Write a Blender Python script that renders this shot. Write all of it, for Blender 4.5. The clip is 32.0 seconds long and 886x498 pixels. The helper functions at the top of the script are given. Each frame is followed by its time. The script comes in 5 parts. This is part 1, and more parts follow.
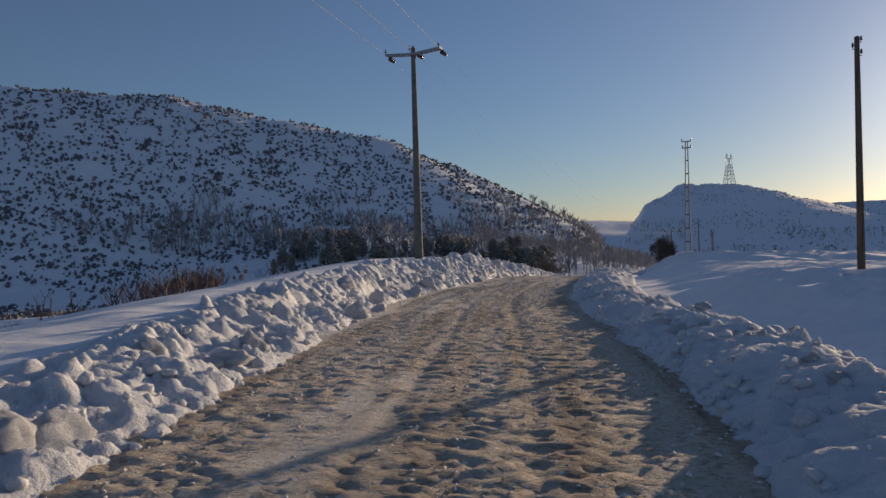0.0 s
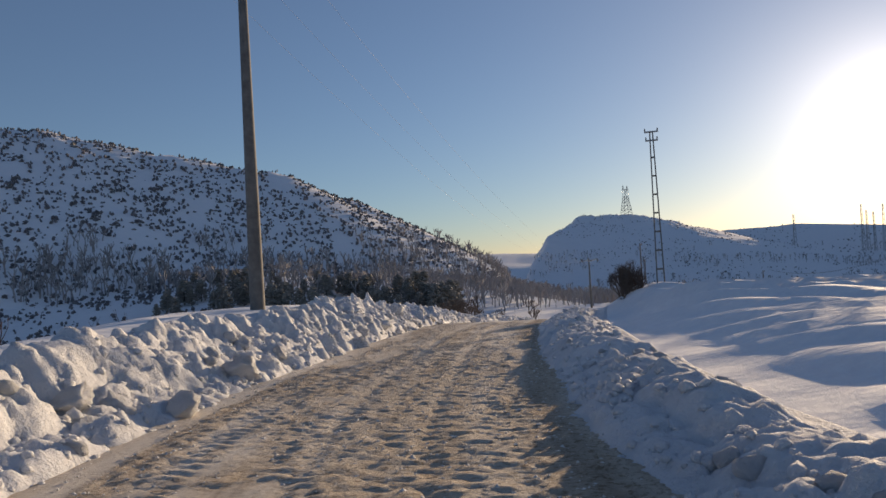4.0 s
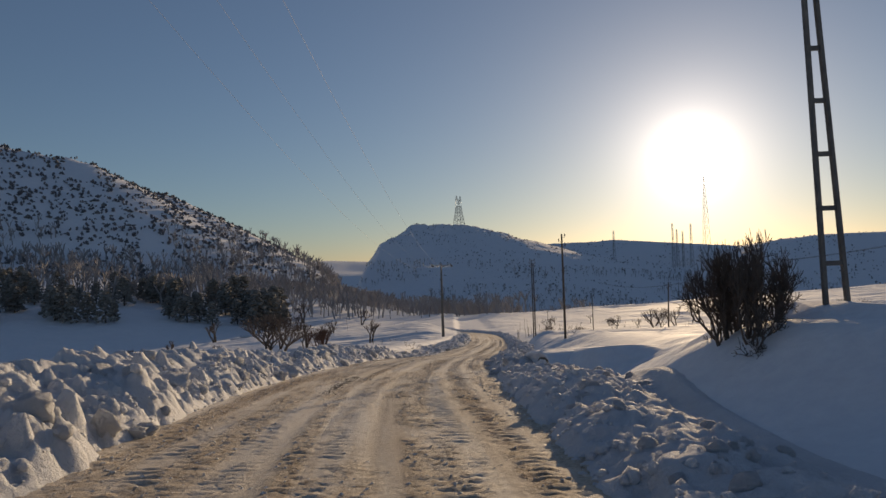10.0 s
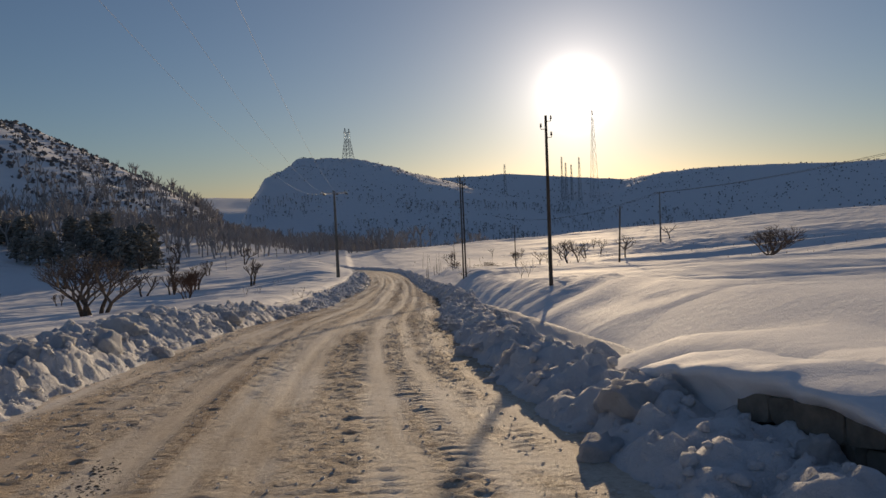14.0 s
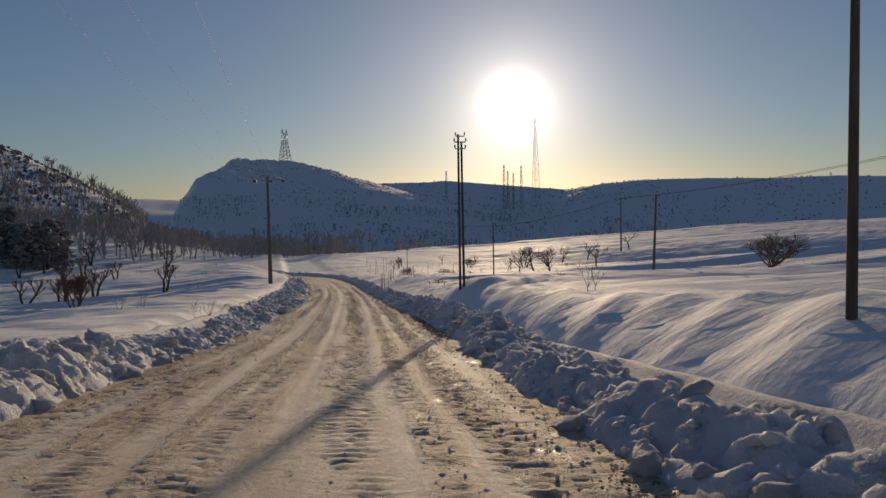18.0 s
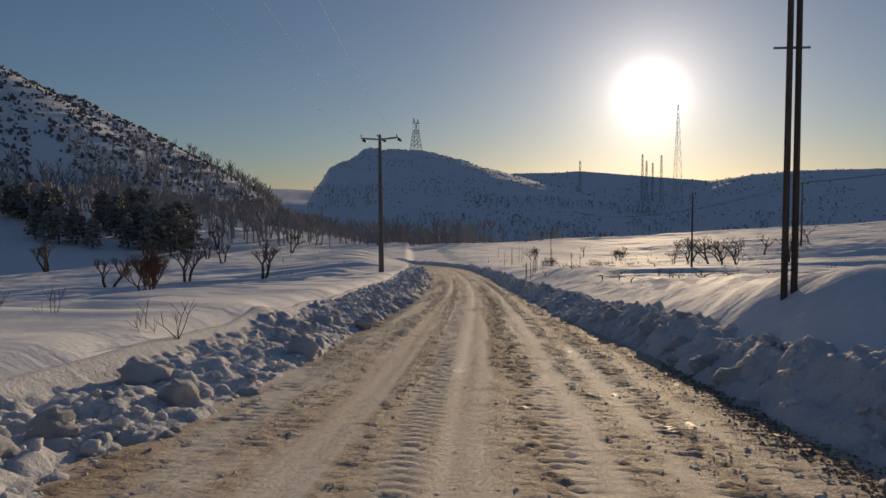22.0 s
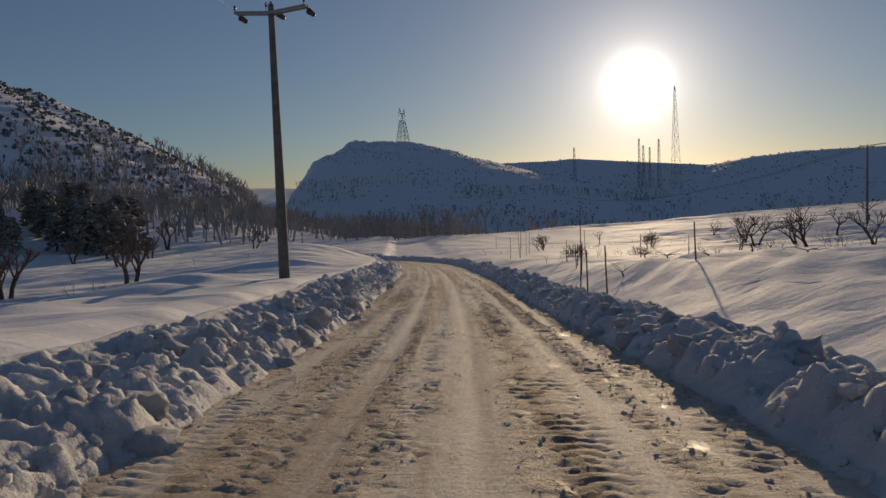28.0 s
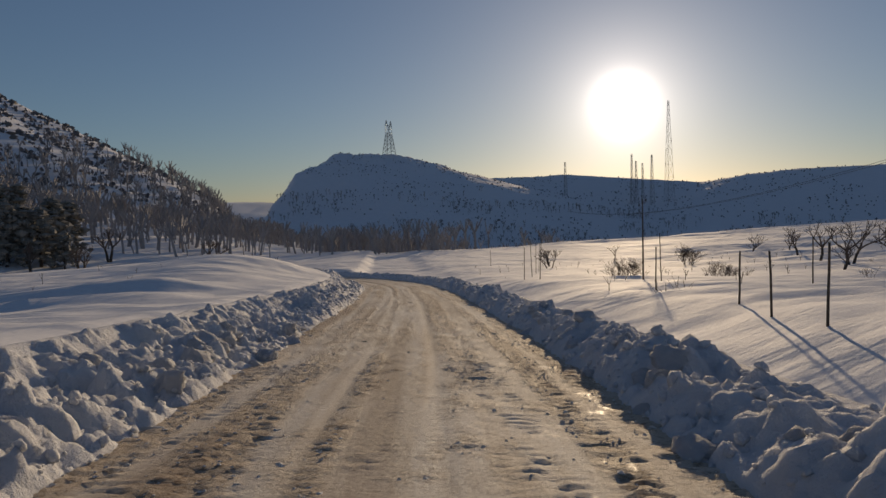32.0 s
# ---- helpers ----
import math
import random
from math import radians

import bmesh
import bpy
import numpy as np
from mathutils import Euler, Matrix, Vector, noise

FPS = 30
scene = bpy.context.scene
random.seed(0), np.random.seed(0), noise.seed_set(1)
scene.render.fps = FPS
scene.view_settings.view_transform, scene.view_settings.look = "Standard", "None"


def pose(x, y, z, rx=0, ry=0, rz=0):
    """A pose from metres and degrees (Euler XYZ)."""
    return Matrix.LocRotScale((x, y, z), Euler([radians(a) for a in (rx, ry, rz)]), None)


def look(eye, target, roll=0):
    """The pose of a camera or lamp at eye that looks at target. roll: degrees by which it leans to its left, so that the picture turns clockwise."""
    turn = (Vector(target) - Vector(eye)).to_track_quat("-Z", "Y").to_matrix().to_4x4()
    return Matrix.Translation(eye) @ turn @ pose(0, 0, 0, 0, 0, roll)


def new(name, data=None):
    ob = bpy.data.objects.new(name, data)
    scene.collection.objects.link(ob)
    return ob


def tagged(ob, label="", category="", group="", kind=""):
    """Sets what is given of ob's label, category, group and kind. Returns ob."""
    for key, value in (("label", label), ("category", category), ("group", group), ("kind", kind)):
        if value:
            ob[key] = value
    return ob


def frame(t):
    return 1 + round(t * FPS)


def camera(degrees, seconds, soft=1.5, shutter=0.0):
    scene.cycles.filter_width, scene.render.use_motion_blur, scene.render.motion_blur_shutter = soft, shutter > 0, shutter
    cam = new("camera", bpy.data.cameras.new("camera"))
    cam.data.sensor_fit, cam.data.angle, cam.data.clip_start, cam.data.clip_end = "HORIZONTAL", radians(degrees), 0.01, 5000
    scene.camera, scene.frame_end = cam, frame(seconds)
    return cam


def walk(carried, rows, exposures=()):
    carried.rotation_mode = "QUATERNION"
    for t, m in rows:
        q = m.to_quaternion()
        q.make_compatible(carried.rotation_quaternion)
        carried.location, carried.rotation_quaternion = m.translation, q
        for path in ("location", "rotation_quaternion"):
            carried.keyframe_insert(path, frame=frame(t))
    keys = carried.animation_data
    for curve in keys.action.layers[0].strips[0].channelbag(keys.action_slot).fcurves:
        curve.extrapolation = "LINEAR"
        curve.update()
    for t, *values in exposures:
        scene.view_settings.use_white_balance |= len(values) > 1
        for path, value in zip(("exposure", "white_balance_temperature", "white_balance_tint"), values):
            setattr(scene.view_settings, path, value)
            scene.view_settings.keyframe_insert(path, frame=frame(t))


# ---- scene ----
cam = camera(62.7, 32.0)
PATH = [
    (0, (0.000, 0.000, 1.500), (0.018, 9.999, 1.371), -1.58),
    (0.5, (0.390, 2.504, 1.529), (0.112, 12.500, 1.514), -1.81),
    (1, (0.659, 4.743, 1.566), (0.243, 14.734, 1.689), -2.58),
    (1.5, (0.781, 6.312, 1.581), (0.474, 16.304, 1.849), -3.56),
    (2, (0.829, 7.767, 1.563), (0.829, 17.763, 1.870), -4.02),
    (2.5, (0.878, 9.200, 1.518), (1.309, 19.188, 1.761), -3.87),
    (3, (0.995, 10.692, 1.455), (1.817, 20.657, 1.642), -4.01),
    (3.5, (1.119, 12.145, 1.403), (2.247, 22.079, 1.629), -3.55),
    (5.5, (1.815, 18.116, 1.297), (3.705, 27.920, 1.851), -3.62),
    (6, (1.876, 19.570, 1.216), (4.094, 29.304, 1.782), -3.38),
    (6.5, (2.185, 21.173, 1.146), (4.708, 30.834, 1.687), -2.56),
    (7, (2.538, 23.123, 1.134), (5.371, 32.700, 1.626), -1.85),
    (7.5, (2.932, 25.481, 1.109), (6.086, 34.961, 1.530), -1.41),
    (8, (3.531, 27.834, 1.137), (6.880, 37.248, 1.511), -1.12),
    (8.5, (4.210, 30.267, 1.190), (7.735, 39.616, 1.592), -1.35),
    (9, (4.734, 32.229, 1.285), (8.336, 41.547, 1.753), -1.35),
    (9.5, (5.180, 34.102, 1.142), (8.785, 43.419, 1.585), -1.52),
    (10, (5.611, 35.835, 1.013), (9.191, 45.167, 1.333), -1.88),
    (10.5, (6.116, 37.439, 0.965), (9.706, 46.772, 1.051), -2.41),
    (11, (6.810, 38.909, 0.834), (10.526, 48.191, 0.623), -2.56),
    (11.5, (7.253, 40.805, 0.704), (11.054, 50.045, 0.292), -2.19),
    (12, (7.830, 42.836, 0.655), (11.782, 52.008, 0.162), -2.37),
    (12.5, (8.433, 44.644, 0.560), (12.570, 53.739, 0.139), -2.19),
    (13, (8.981, 46.364, 0.457), (13.368, 55.341, 0.057), -2.22),
    (13.5, (9.630, 47.846, 0.348), (14.271, 56.691, -0.118), -2.64),
    (14, (10.140, 49.328, 0.202), (15.051, 58.017, -0.414), -2.44),
    (14.5, (10.656, 50.921, 0.088), (15.833, 59.431, -0.793), -2.11),
    (16.5, (13.258, 57.388, -0.579), (18.927, 65.612, -1.056), -0.39),
    (17, (13.865, 59.166, -0.743), (19.543, 67.387, -1.152), -0.26),
    (17.5, (14.517, 60.726, -0.916), (20.189, 68.950, -1.350), -0.58),
    (18, (15.485, 62.682, -1.103), (21.136, 70.915, -1.636), -1.06),
    (18.5, (16.592, 64.986, -1.282), (22.217, 73.228, -1.932), -1.41),
    (19, (17.776, 67.315, -1.469), (23.289, 75.627, -2.179), -1.51),
    (19.5, (18.708, 69.270, -1.710), (24.089, 77.669, -2.422), -1.06),
    (20, (19.718, 70.954, -2.035), (24.824, 79.525, -2.719), -0.56),
    (20.5, (20.254, 72.298, -2.189), (25.079, 81.031, -2.861), 0.14),
    (21, (21.124, 74.296, -2.314), (25.669, 83.173, -3.049), -0.05),
    (21.5, (21.997, 75.971, -2.487), (26.276, 84.981, -3.198), -0.23),
    (22, (22.654, 77.466, -2.718), (26.774, 86.557, -3.333), -0.38),
    (22.5, (23.495, 78.739, -2.980), (27.520, 87.877, -3.517), -0.80),
    (23, (24.485, 80.580, -3.214), (28.494, 89.729, -3.696), -1.00),
    (23.5, (25.428, 82.669, -3.417), (29.463, 91.807, -3.877), -1.20),
    (24, (26.421, 84.749, -3.579), (30.498, 93.869, -4.026), -1.21),
    (24.5, (27.439, 86.787, -3.737), (31.568, 95.884, -4.177), -1.32),
    (25, (28.418, 88.742, -3.906), (32.562, 97.831, -4.378), -2.36),
    (25.5, (29.422, 90.989, -3.960), (33.615, 100.054, -4.441), -1.92),
    (27.5, (33.009, 97.987, -4.668), (37.264, 107.017, -5.274), -1.84),
    (28, (34.157, 100.226, -4.891), (38.369, 109.270, -5.576), -2.06),
    (28.5, (35.351, 102.908, -5.116), (39.532, 111.964, -5.826), -1.68),
    (29, (36.547, 105.483, -5.309), (40.780, 114.513, -6.046), -1.70),
    (29.5, (37.637, 107.763, -5.514), (41.965, 116.749, -6.237), -1.72),
    (30, (38.781, 110.012, -5.720), (43.161, 118.973, -6.446), -2.32),
    (30.5, (39.858, 112.194, -5.893), (44.281, 121.137, -6.573), -1.92),
    (31, (40.784, 114.278, -6.072), (45.216, 123.222, -6.666), -1.73),
    (31.5, (41.894, 116.285, -6.226), (46.302, 125.248, -6.724), -1.26),
    (32, (43.014, 118.280, -6.383), (47.402, 127.253, -6.846), -1.39),
]
walk(cam, [(t, look(eye, target, roll)) for t, eye, target, roll in PATH],
     [(0, 0.0, 6700, 20), (1.5, 0.42, 6900, 20), (3, 0.5, 7050, 20), (6, -0.2, 7000, 18), (8, -0.22, 7150, 18), (9, -0.36, 7200, 18), (10, -0.2, 7350, 18), (12, -0.4, 7150, 18), (14, -0.38, 7100, 18), (18, -0.48, 7050, 18), (19, -0.47, 7050, 18), (20.3, -0.66, 7000, 18), (23, -0.48, 7000, 18), (28, -0.6, 7050, 18), (32, -0.55, 7050, 18)])

# ---- world, sun and exposure ----
SUN_AZ, SUN_EL = radians(40.2), radians(8.0)
SUN_DIR = Vector((math.sin(SUN_AZ) * math.cos(SUN_EL), math.cos(SUN_AZ) * math.cos(SUN_EL), math.sin(SUN_EL)))


def make_world():
    w = bpy.data.worlds.new("winter_sky")
    scene.world = w
    w.use_nodes = True
    nt = w.node_tree
    nt.nodes.clear()
    out = nt.nodes.new("ShaderNodeOutputWorld")
    bg = nt.nodes.new("ShaderNodeBackground")
    sky = nt.nodes.new("ShaderNodeTexSky")
    sky.sky_type = "NISHITA"
    sky.sun_disc = False
    sky.sun_elevation, sky.sun_rotation = SUN_EL, SUN_AZ
    sky.altitude, sky.air_density, sky.dust_density, sky.ozone_density = 900, 1.05, 0.45, 3.6
    bg.inputs["Strength"].default_value = 0.074
    # aureole round the sun: warm sky, with lens glare added as sky glow
    co = nt.nodes.new("ShaderNodeTexCoord")
    dot = nt.nodes.new("ShaderNodeVectorMath")
    dot.operation = "DOT_PRODUCT"
    dot.inputs[1].default_value = SUN_DIR
    norm = nt.nodes.new("ShaderNodeVectorMath")
    norm.operation = "NORMALIZE"
    nt.links.new(co.outputs["Generated"], norm.inputs[0])
    nt.links.new(norm.outputs[0], dot.inputs[0])
    # even bluish fill added to the whole sky to lift the shaded snow
    veil = nt.nodes.new("ShaderNodeVectorMath")
    veil.operation = "ADD"
    veil.inputs[1].default_value = (0.3, 0.42, 0.64)
    nt.links.new(sky.outputs["Color"], veil.inputs[0])
    last = veil.outputs[0]
    for sharp, gain, tint in ((2200.0, 40.0, (1, 0.97, 0.9)), (380.0, 8.5, (1, 0.95, 0.85)), (100.0, 3.6, (1, 0.92, 0.79)), (18.0, 0.75, (1, 0.88, 0.7)), (5.0, 0.2, (1, 0.8, 0.55))):
        up = nt.nodes.new("ShaderNodeMath")
        up.operation = "MAXIMUM"
        up.inputs[1].default_value = 0.0
        nt.links.new(dot.outputs["Value"], up.inputs[0])
        pw = nt.nodes.new("ShaderNodeMath")
        pw.operation = "POWER"
        pw.inputs[1].default_value = sharp
        nt.links.new(up.outputs[0], pw.inputs[0])
        col = nt.nodes.new("ShaderNodeVectorMath")
        col.operation = "SCALE"
        col.inputs[0].default_value = [c * gain for c in tint]
        nt.links.new(pw.outputs[0], col.inputs["Scale"])
        add = nt.nodes.new("ShaderNodeVectorMath")
        add.operation = "ADD"
        nt.links.new(last, add.inputs[0])
        nt.links.new(col.outputs[0], add.inputs[1])
        last = add.outputs[0]
    nt.links.new(last, bg.inputs["Color"])
    nt.links.new(bg.outputs[0], out.inputs["Surface"])


make_world()
sun = new("sun", bpy.data.lights.new("sun", "SUN"))
sun.data.energy, sun.data.angle, sun.data.color = 4.2, radians(0.6), (1.0, 0.81, 0.53)
sun.matrix_world = look(SUN_DIR * 100, (0, 0, 0))

# ---- materials ----
def material(name):
    m = bpy.data.materials.new(name)
    m.use_nodes = True
    nt = m.node_tree
    return m, nt, nt.nodes["Principled BSDF"]


def tex(nt, scale, detail=6.0, rough=0.6, coord="Object", stretch=(1, 1, 1)):
    co = nt.nodes.new("ShaderNodeTexCoord")
    mp = nt.nodes.new("ShaderNodeMapping")
    mp.inputs["Scale"].default_value = stretch
    n = nt.nodes.new("ShaderNodeTexNoise")
    n.inputs["Scale"].default_value, n.inputs["Detail"].default_value, n.inputs["Roughness"].default_value = scale, detail, rough
    nt.links.new(co.outputs[coord], mp.inputs["Vector"])
    nt.links.new(mp.outputs[0], n.inputs["Vector"])
    return n


def ramp(nt, source, stops):
    r = nt.nodes.new("ShaderNodeValToRGB")
    while len(r.color_ramp.elements) < len(stops):
        r.color_ramp.elements.new(0.5)
    for e, (p, c) in zip(r.color_ramp.elements, stops):
        e.position, e.color = p, (*c, 1)
    nt.links.new(source, r.inputs["Fac"])
    return r


def mix(nt, fac, a, b, kind="MIX"):
    m = nt.nodes.new("ShaderNodeMix")
    m.data_type, m.blend_type = "RGBA", kind
    for value, slot in ((fac, 0), (a, 6), (b, 7)):
        if isinstance(value, (int, float)):
            m.inputs[slot].default_value = value
        elif isinstance(value, tuple):
            m.inputs[slot].default_value = (*value, 1)
        else:
            nt.links.new(value, m.inputs[slot])
    return m.outputs[2]


def bump(nt, bsdf, heights):
    last = None
    for source, strength, distance in heights:
        b = nt.nodes.new("ShaderNodeBump")
        b.inputs["Strength"].default_value, b.inputs["Distance"].default_value = strength, distance
        nt.links.new(source, b.inputs["Height"])
        if last:
            nt.links.new(last, b.inputs["Normal"])
        last = b.outputs[0]
    nt.links.new(last, bsdf.inputs["Normal"])


def snow_material(name, low, high, grain=1.0, glow=0.0, ripple=0.0):
    m, nt, b = material(name)
    big, fine, mid, lump = tex(nt, 0.35), tex(nt, 55, 3), tex(nt, 4.5, 8, 0.65), tex(nt, 17, 5, 0.6)
    c = ramp(nt, big.outputs["Fac"], ((0.3, low), (0.7, high)))
    c2 = ramp(nt, mid.outputs["Fac"], ((0.25, (0.9, 0.9, 0.92)), (0.65, (1, 1, 1))))
    nt.links.new(mix(nt, 1.0, c.outputs[0], c2.outputs[0], "MULTIPLY"), b.inputs["Base Color"])
    b.inputs["Roughness"].default_value = 0.8
    if glow:
        b.inputs["Subsurface Weight"].default_value = glow
        b.inputs["Subsurface Radius"].default_value = (1.0, 0.97, 0.92)
        b.inputs["Subsurface Scale"].default_value = 0.1
    b.inputs["Specular IOR Level"].default_value = 0.3
    layers = []
    if ripple:
        # wind ripples that lie across the road's direction
        turn = nt.nodes.new("ShaderNodeMapping")
        turn.inputs["Rotation"].default_value = (0, 0, radians(16))
        for wave in (tex(nt, 0.9, 4, 0.6, stretch=(0.16, 1.0, 1)), tex(nt, 0.28, 5, 0.6, stretch=(0.2, 1.0, 1))):
            mp = wave.inputs["Vector"].links[0].from_node
            co = mp.inputs["Vector"].links[0].from_node
            nt.links.new(co.outputs["Object"], turn.inputs["Vector"])
            nt.links.new(turn.outputs[0], mp.inputs["Vector"])
            patch = ramp(nt, tex(nt, 0.09, 3).outputs["Fac"], ((0.4, (0.12, 0.12, 0.12)), (0.62, (1, 1, 1))))
            split = nt.nodes.new("ShaderNodeSeparateXYZ")
            nt.links.new(co.outputs["Object"], split.inputs[0])
            low = nt.nodes.new("ShaderNodeMapRange")
            low.inputs["From Min"].default_value, low.inputs["From Max"].default_value = 3.0, 9.0
            low.inputs["To Min"].default_value, low.inputs["To Max"].default_value = 1.0, 0.0
            nt.links.new(split.outputs["Z"], low.inputs["Value"])
            field = mix(nt, 1.0, patch.outputs[0], low.outputs[0], "MULTIPLY")
            layers.append((mix(nt, 1.0, wave.outputs["Color"], field, "MULTIPLY"), 1.0, ripple * 0.9 / wave.inputs["Scale"].default_value))
    bump(nt, b, (*layers, (mid.outputs["Fac"], 0.5 * grain, 0.06), (lump.outputs["Fac"], max(0.8 * (grain - 0.9), 0.05), 0.09), (fine.outputs["Fac"], 0.45 * grain, 0.016)))
    return m


def plain_material(name, dark, light, scale=8.0, rough=0.7, metal=0.0, stretch=(1, 1, 1), depth=0.01):
    m, nt, b = material(name)
    n, fine = tex(nt, scale, 8, 0.65, stretch=stretch), tex(nt, scale * 7, 4, stretch=stretch)
    c = ramp(nt, n.outputs["Fac"], ((0.3, dark), (0.7, light)))
    info = nt.nodes.new("ShaderNodeObjectInfo")
    shade = ramp(nt, info.outputs["Random"], ((0.0, (0.8, 0.8, 0.8)), (1.0, (1, 1, 1))))
    nt.links.new(mix(nt, 1.0, c.outputs[0], shade.outputs[0], "MULTIPLY"), b.inputs["Base Color"])
    b.inputs["Roughness"].default_value, b.inputs["Metallic"].default_value = rough, metal
    bump(nt, b, ((n.outputs["Fac"], 0.4, depth), (fine.outputs["Fac"], 0.4, depth * 0.3)))
    return m


def road_material():
    """Packed, dirty snow: pale lanes, brown dirt streaks, grit and icy patches. UV: across and along in metres."""
    m, nt, b = material("packed_dirty_snow")
    blot = tex(nt, 0.8, 8, 0.6, "UV", (1.0, 0.35, 1))
    lane = tex(nt, 1.5, 5, 0.55, "UV", (1.0, 0.035, 1))
    streak = tex(nt, 2.6, 8, 0.7, "UV", (1.6, 0.14, 1))
    grit = tex(nt, 34, 6, 0.75, "UV")
    chip = tex(nt, 15, 6, 0.72, "UV", (0.7, 1.4, 1))
    worn = nt.nodes.new("ShaderNodeAttribute")
    worn.attribute_name = "crust"
    c = ramp(nt, blot.outputs["Fac"], ((0.3, (0.71, 0.645, 0.56)), (0.5, (0.79, 0.735, 0.655)), (0.7, (0.87, 0.83, 0.77))))
    l = ramp(nt, lane.outputs["Fac"], ((0.36, (0.42, 0.31, 0.22)), (0.46, (0.86, 0.8, 0.72)), (0.56, (1, 1, 1))))
    s = ramp(nt, streak.outputs["Fac"], ((0.3, (0.5, 0.39, 0.28)), (0.44, (0.95, 0.91, 0.86)), (0.7, (1, 1, 1))))
    g = ramp(nt, grit.outputs["Fac"], ((0.4, (0.6, 0.52, 0.44)), (0.5, (1, 1, 1))))
    p = ramp(nt, chip.outputs["Fac"], ((0.4, (0.5, 0.4, 0.3)), (0.5, (1, 1, 1))))
    d = ramp(nt, worn.outputs["Fac"], ((0.0, (1, 1, 1)), (1.0, (0.95, 0.9, 0.84))))
    col = mix(nt, 0.55, c.outputs[0], l.outputs[0], "MULTIPLY")
    col = mix(nt, 0.45, col, s.outputs[0], "MULTIPLY")
    col = mix(nt, 0.25, col, g.outputs[0], "MULTIPLY")
    col = mix(nt, 1.0, col, d.outputs[0], "MULTIPLY")
    rough = ramp(nt, worn.outputs["Fac"], ((0.0, (0.3, 0.3, 0.3)), (1.0, (0.75, 0.75, 0.75))))
    nt.links.new(mix(nt, rough.outputs[0], col, p.outputs[0], "MULTIPLY"), b.inputs["Base Color"])
    ice = tex(nt, 2.2, 6, 0.65, "UV", (1.4, 0.5, 1))
    ro = ramp(nt, ice.outputs["Fac"], ((0.6, (0.78, 0.78, 0.78)), (0.72, (0.32, 0.32, 0.32))))
    nt.links.new(ro.outputs[0], b.inputs["Roughness"])
    b.inputs["Specular IOR Level"].default_value = 0.35
    bump(nt, b, ((mix(nt, 1.0, chip.outputs["Color"], rough.outputs[0], "MULTIPLY"), 1.0, 0.09), (grit.outputs["Fac"], 0.5, 0.012)))
    return m


SNOW = snow_material("drifted_snow", (0.88, 0.89, 0.91), (0.94, 0.94, 0.95), 0.7, 0.0, 0.17)
BANK = snow_material("ploughed_snow", (0.66, 0.67, 0.69), (0.83, 0.835, 0.85), 1.6, 0.45)
CHUNK = snow_material("snow_clod", (0.66, 0.67, 0.69), (0.83, 0.835, 0.85), 1.6, 0.45)
ROAD = road_material()
CRUMB = snow_material("dirty_snow_crumbs", (0.76, 0.71, 0.64), (0.92, 0.89, 0.84), 1.2)
CONCRETE = plain_material("weathered_concrete", (0.11, 0.106, 0.1), (0.21, 0.2, 0.185), 5, 0.85)
TIMBER = plain_material("tarred_timber", (0.06, 0.045, 0.032), (0.16, 0.12, 0.09), 9, 0.85, 0, (1, 1, 0.15))
STEEL = plain_material("galvanised_steel", (0.22, 0.23, 0.24), (0.36, 0.37, 0.38), 12, 0.55, 0.7)
PORCELAIN = plain_material("brown_porcelain", (0.05, 0.025, 0.018), (0.09, 0.045, 0.03), 6, 0.25)
WIRE = plain_material("aluminium_wire", (0.75, 0.75, 0.75), (0.9, 0.9, 0.9), 3, 0.28, 1.0)
BARK = plain_material("grey_brown_bark", (0.05, 0.038, 0.03), (0.15, 0.12, 0.095), 14, 0.9, 0, (1, 1, 0.3))
TWIG = plain_material("bare_twigs", (0.10, 0.075, 0.06), (0.22, 0.17, 0.14), 6, 0.9)
# frosted twigs, lightened further to carry the valley's haze in their colour
FROST_HAZE = plain_material("frosted_hazy_twigs", (0.24, 0.225, 0.22), (0.48, 0.455, 0.45), 0.15, 0.9)
RUSSET = plain_material("russet_twigs", (0.10, 0.055, 0.04), (0.2, 0.12, 0.085), 0.5, 0.9)
# frosted scrub; distance haze is painted in as a lighter base
SCRUB = plain_material("frosted_hazy_scrub", (0.09, 0.088, 0.095), (0.27, 0.262, 0.27), 0.4, 0.95)
# far paler than needles: haze and glare are mixed into this colour
PINE = plain_material("hazy_evergreen", (0.15, 0.143, 0.118), (0.38, 0.36, 0.325), 0.8, 0.9)
ROCK = plain_material("grey_rock", (0.12, 0.11, 0.10), (0.3, 0.28, 0.26), 0.6, 0.9, 0, (1, 1, 1), 0.2)
STONE = plain_material("lichened_stone", (0.13, 0.115, 0.095), (0.3, 0.265, 0.215), 5, 0.9, 0, (1, 1, 1), 0.03)

# ---- the lie of the land ----
AX = radians(21.5)
SU, CU = math.sin(AX), math.cos(AX)

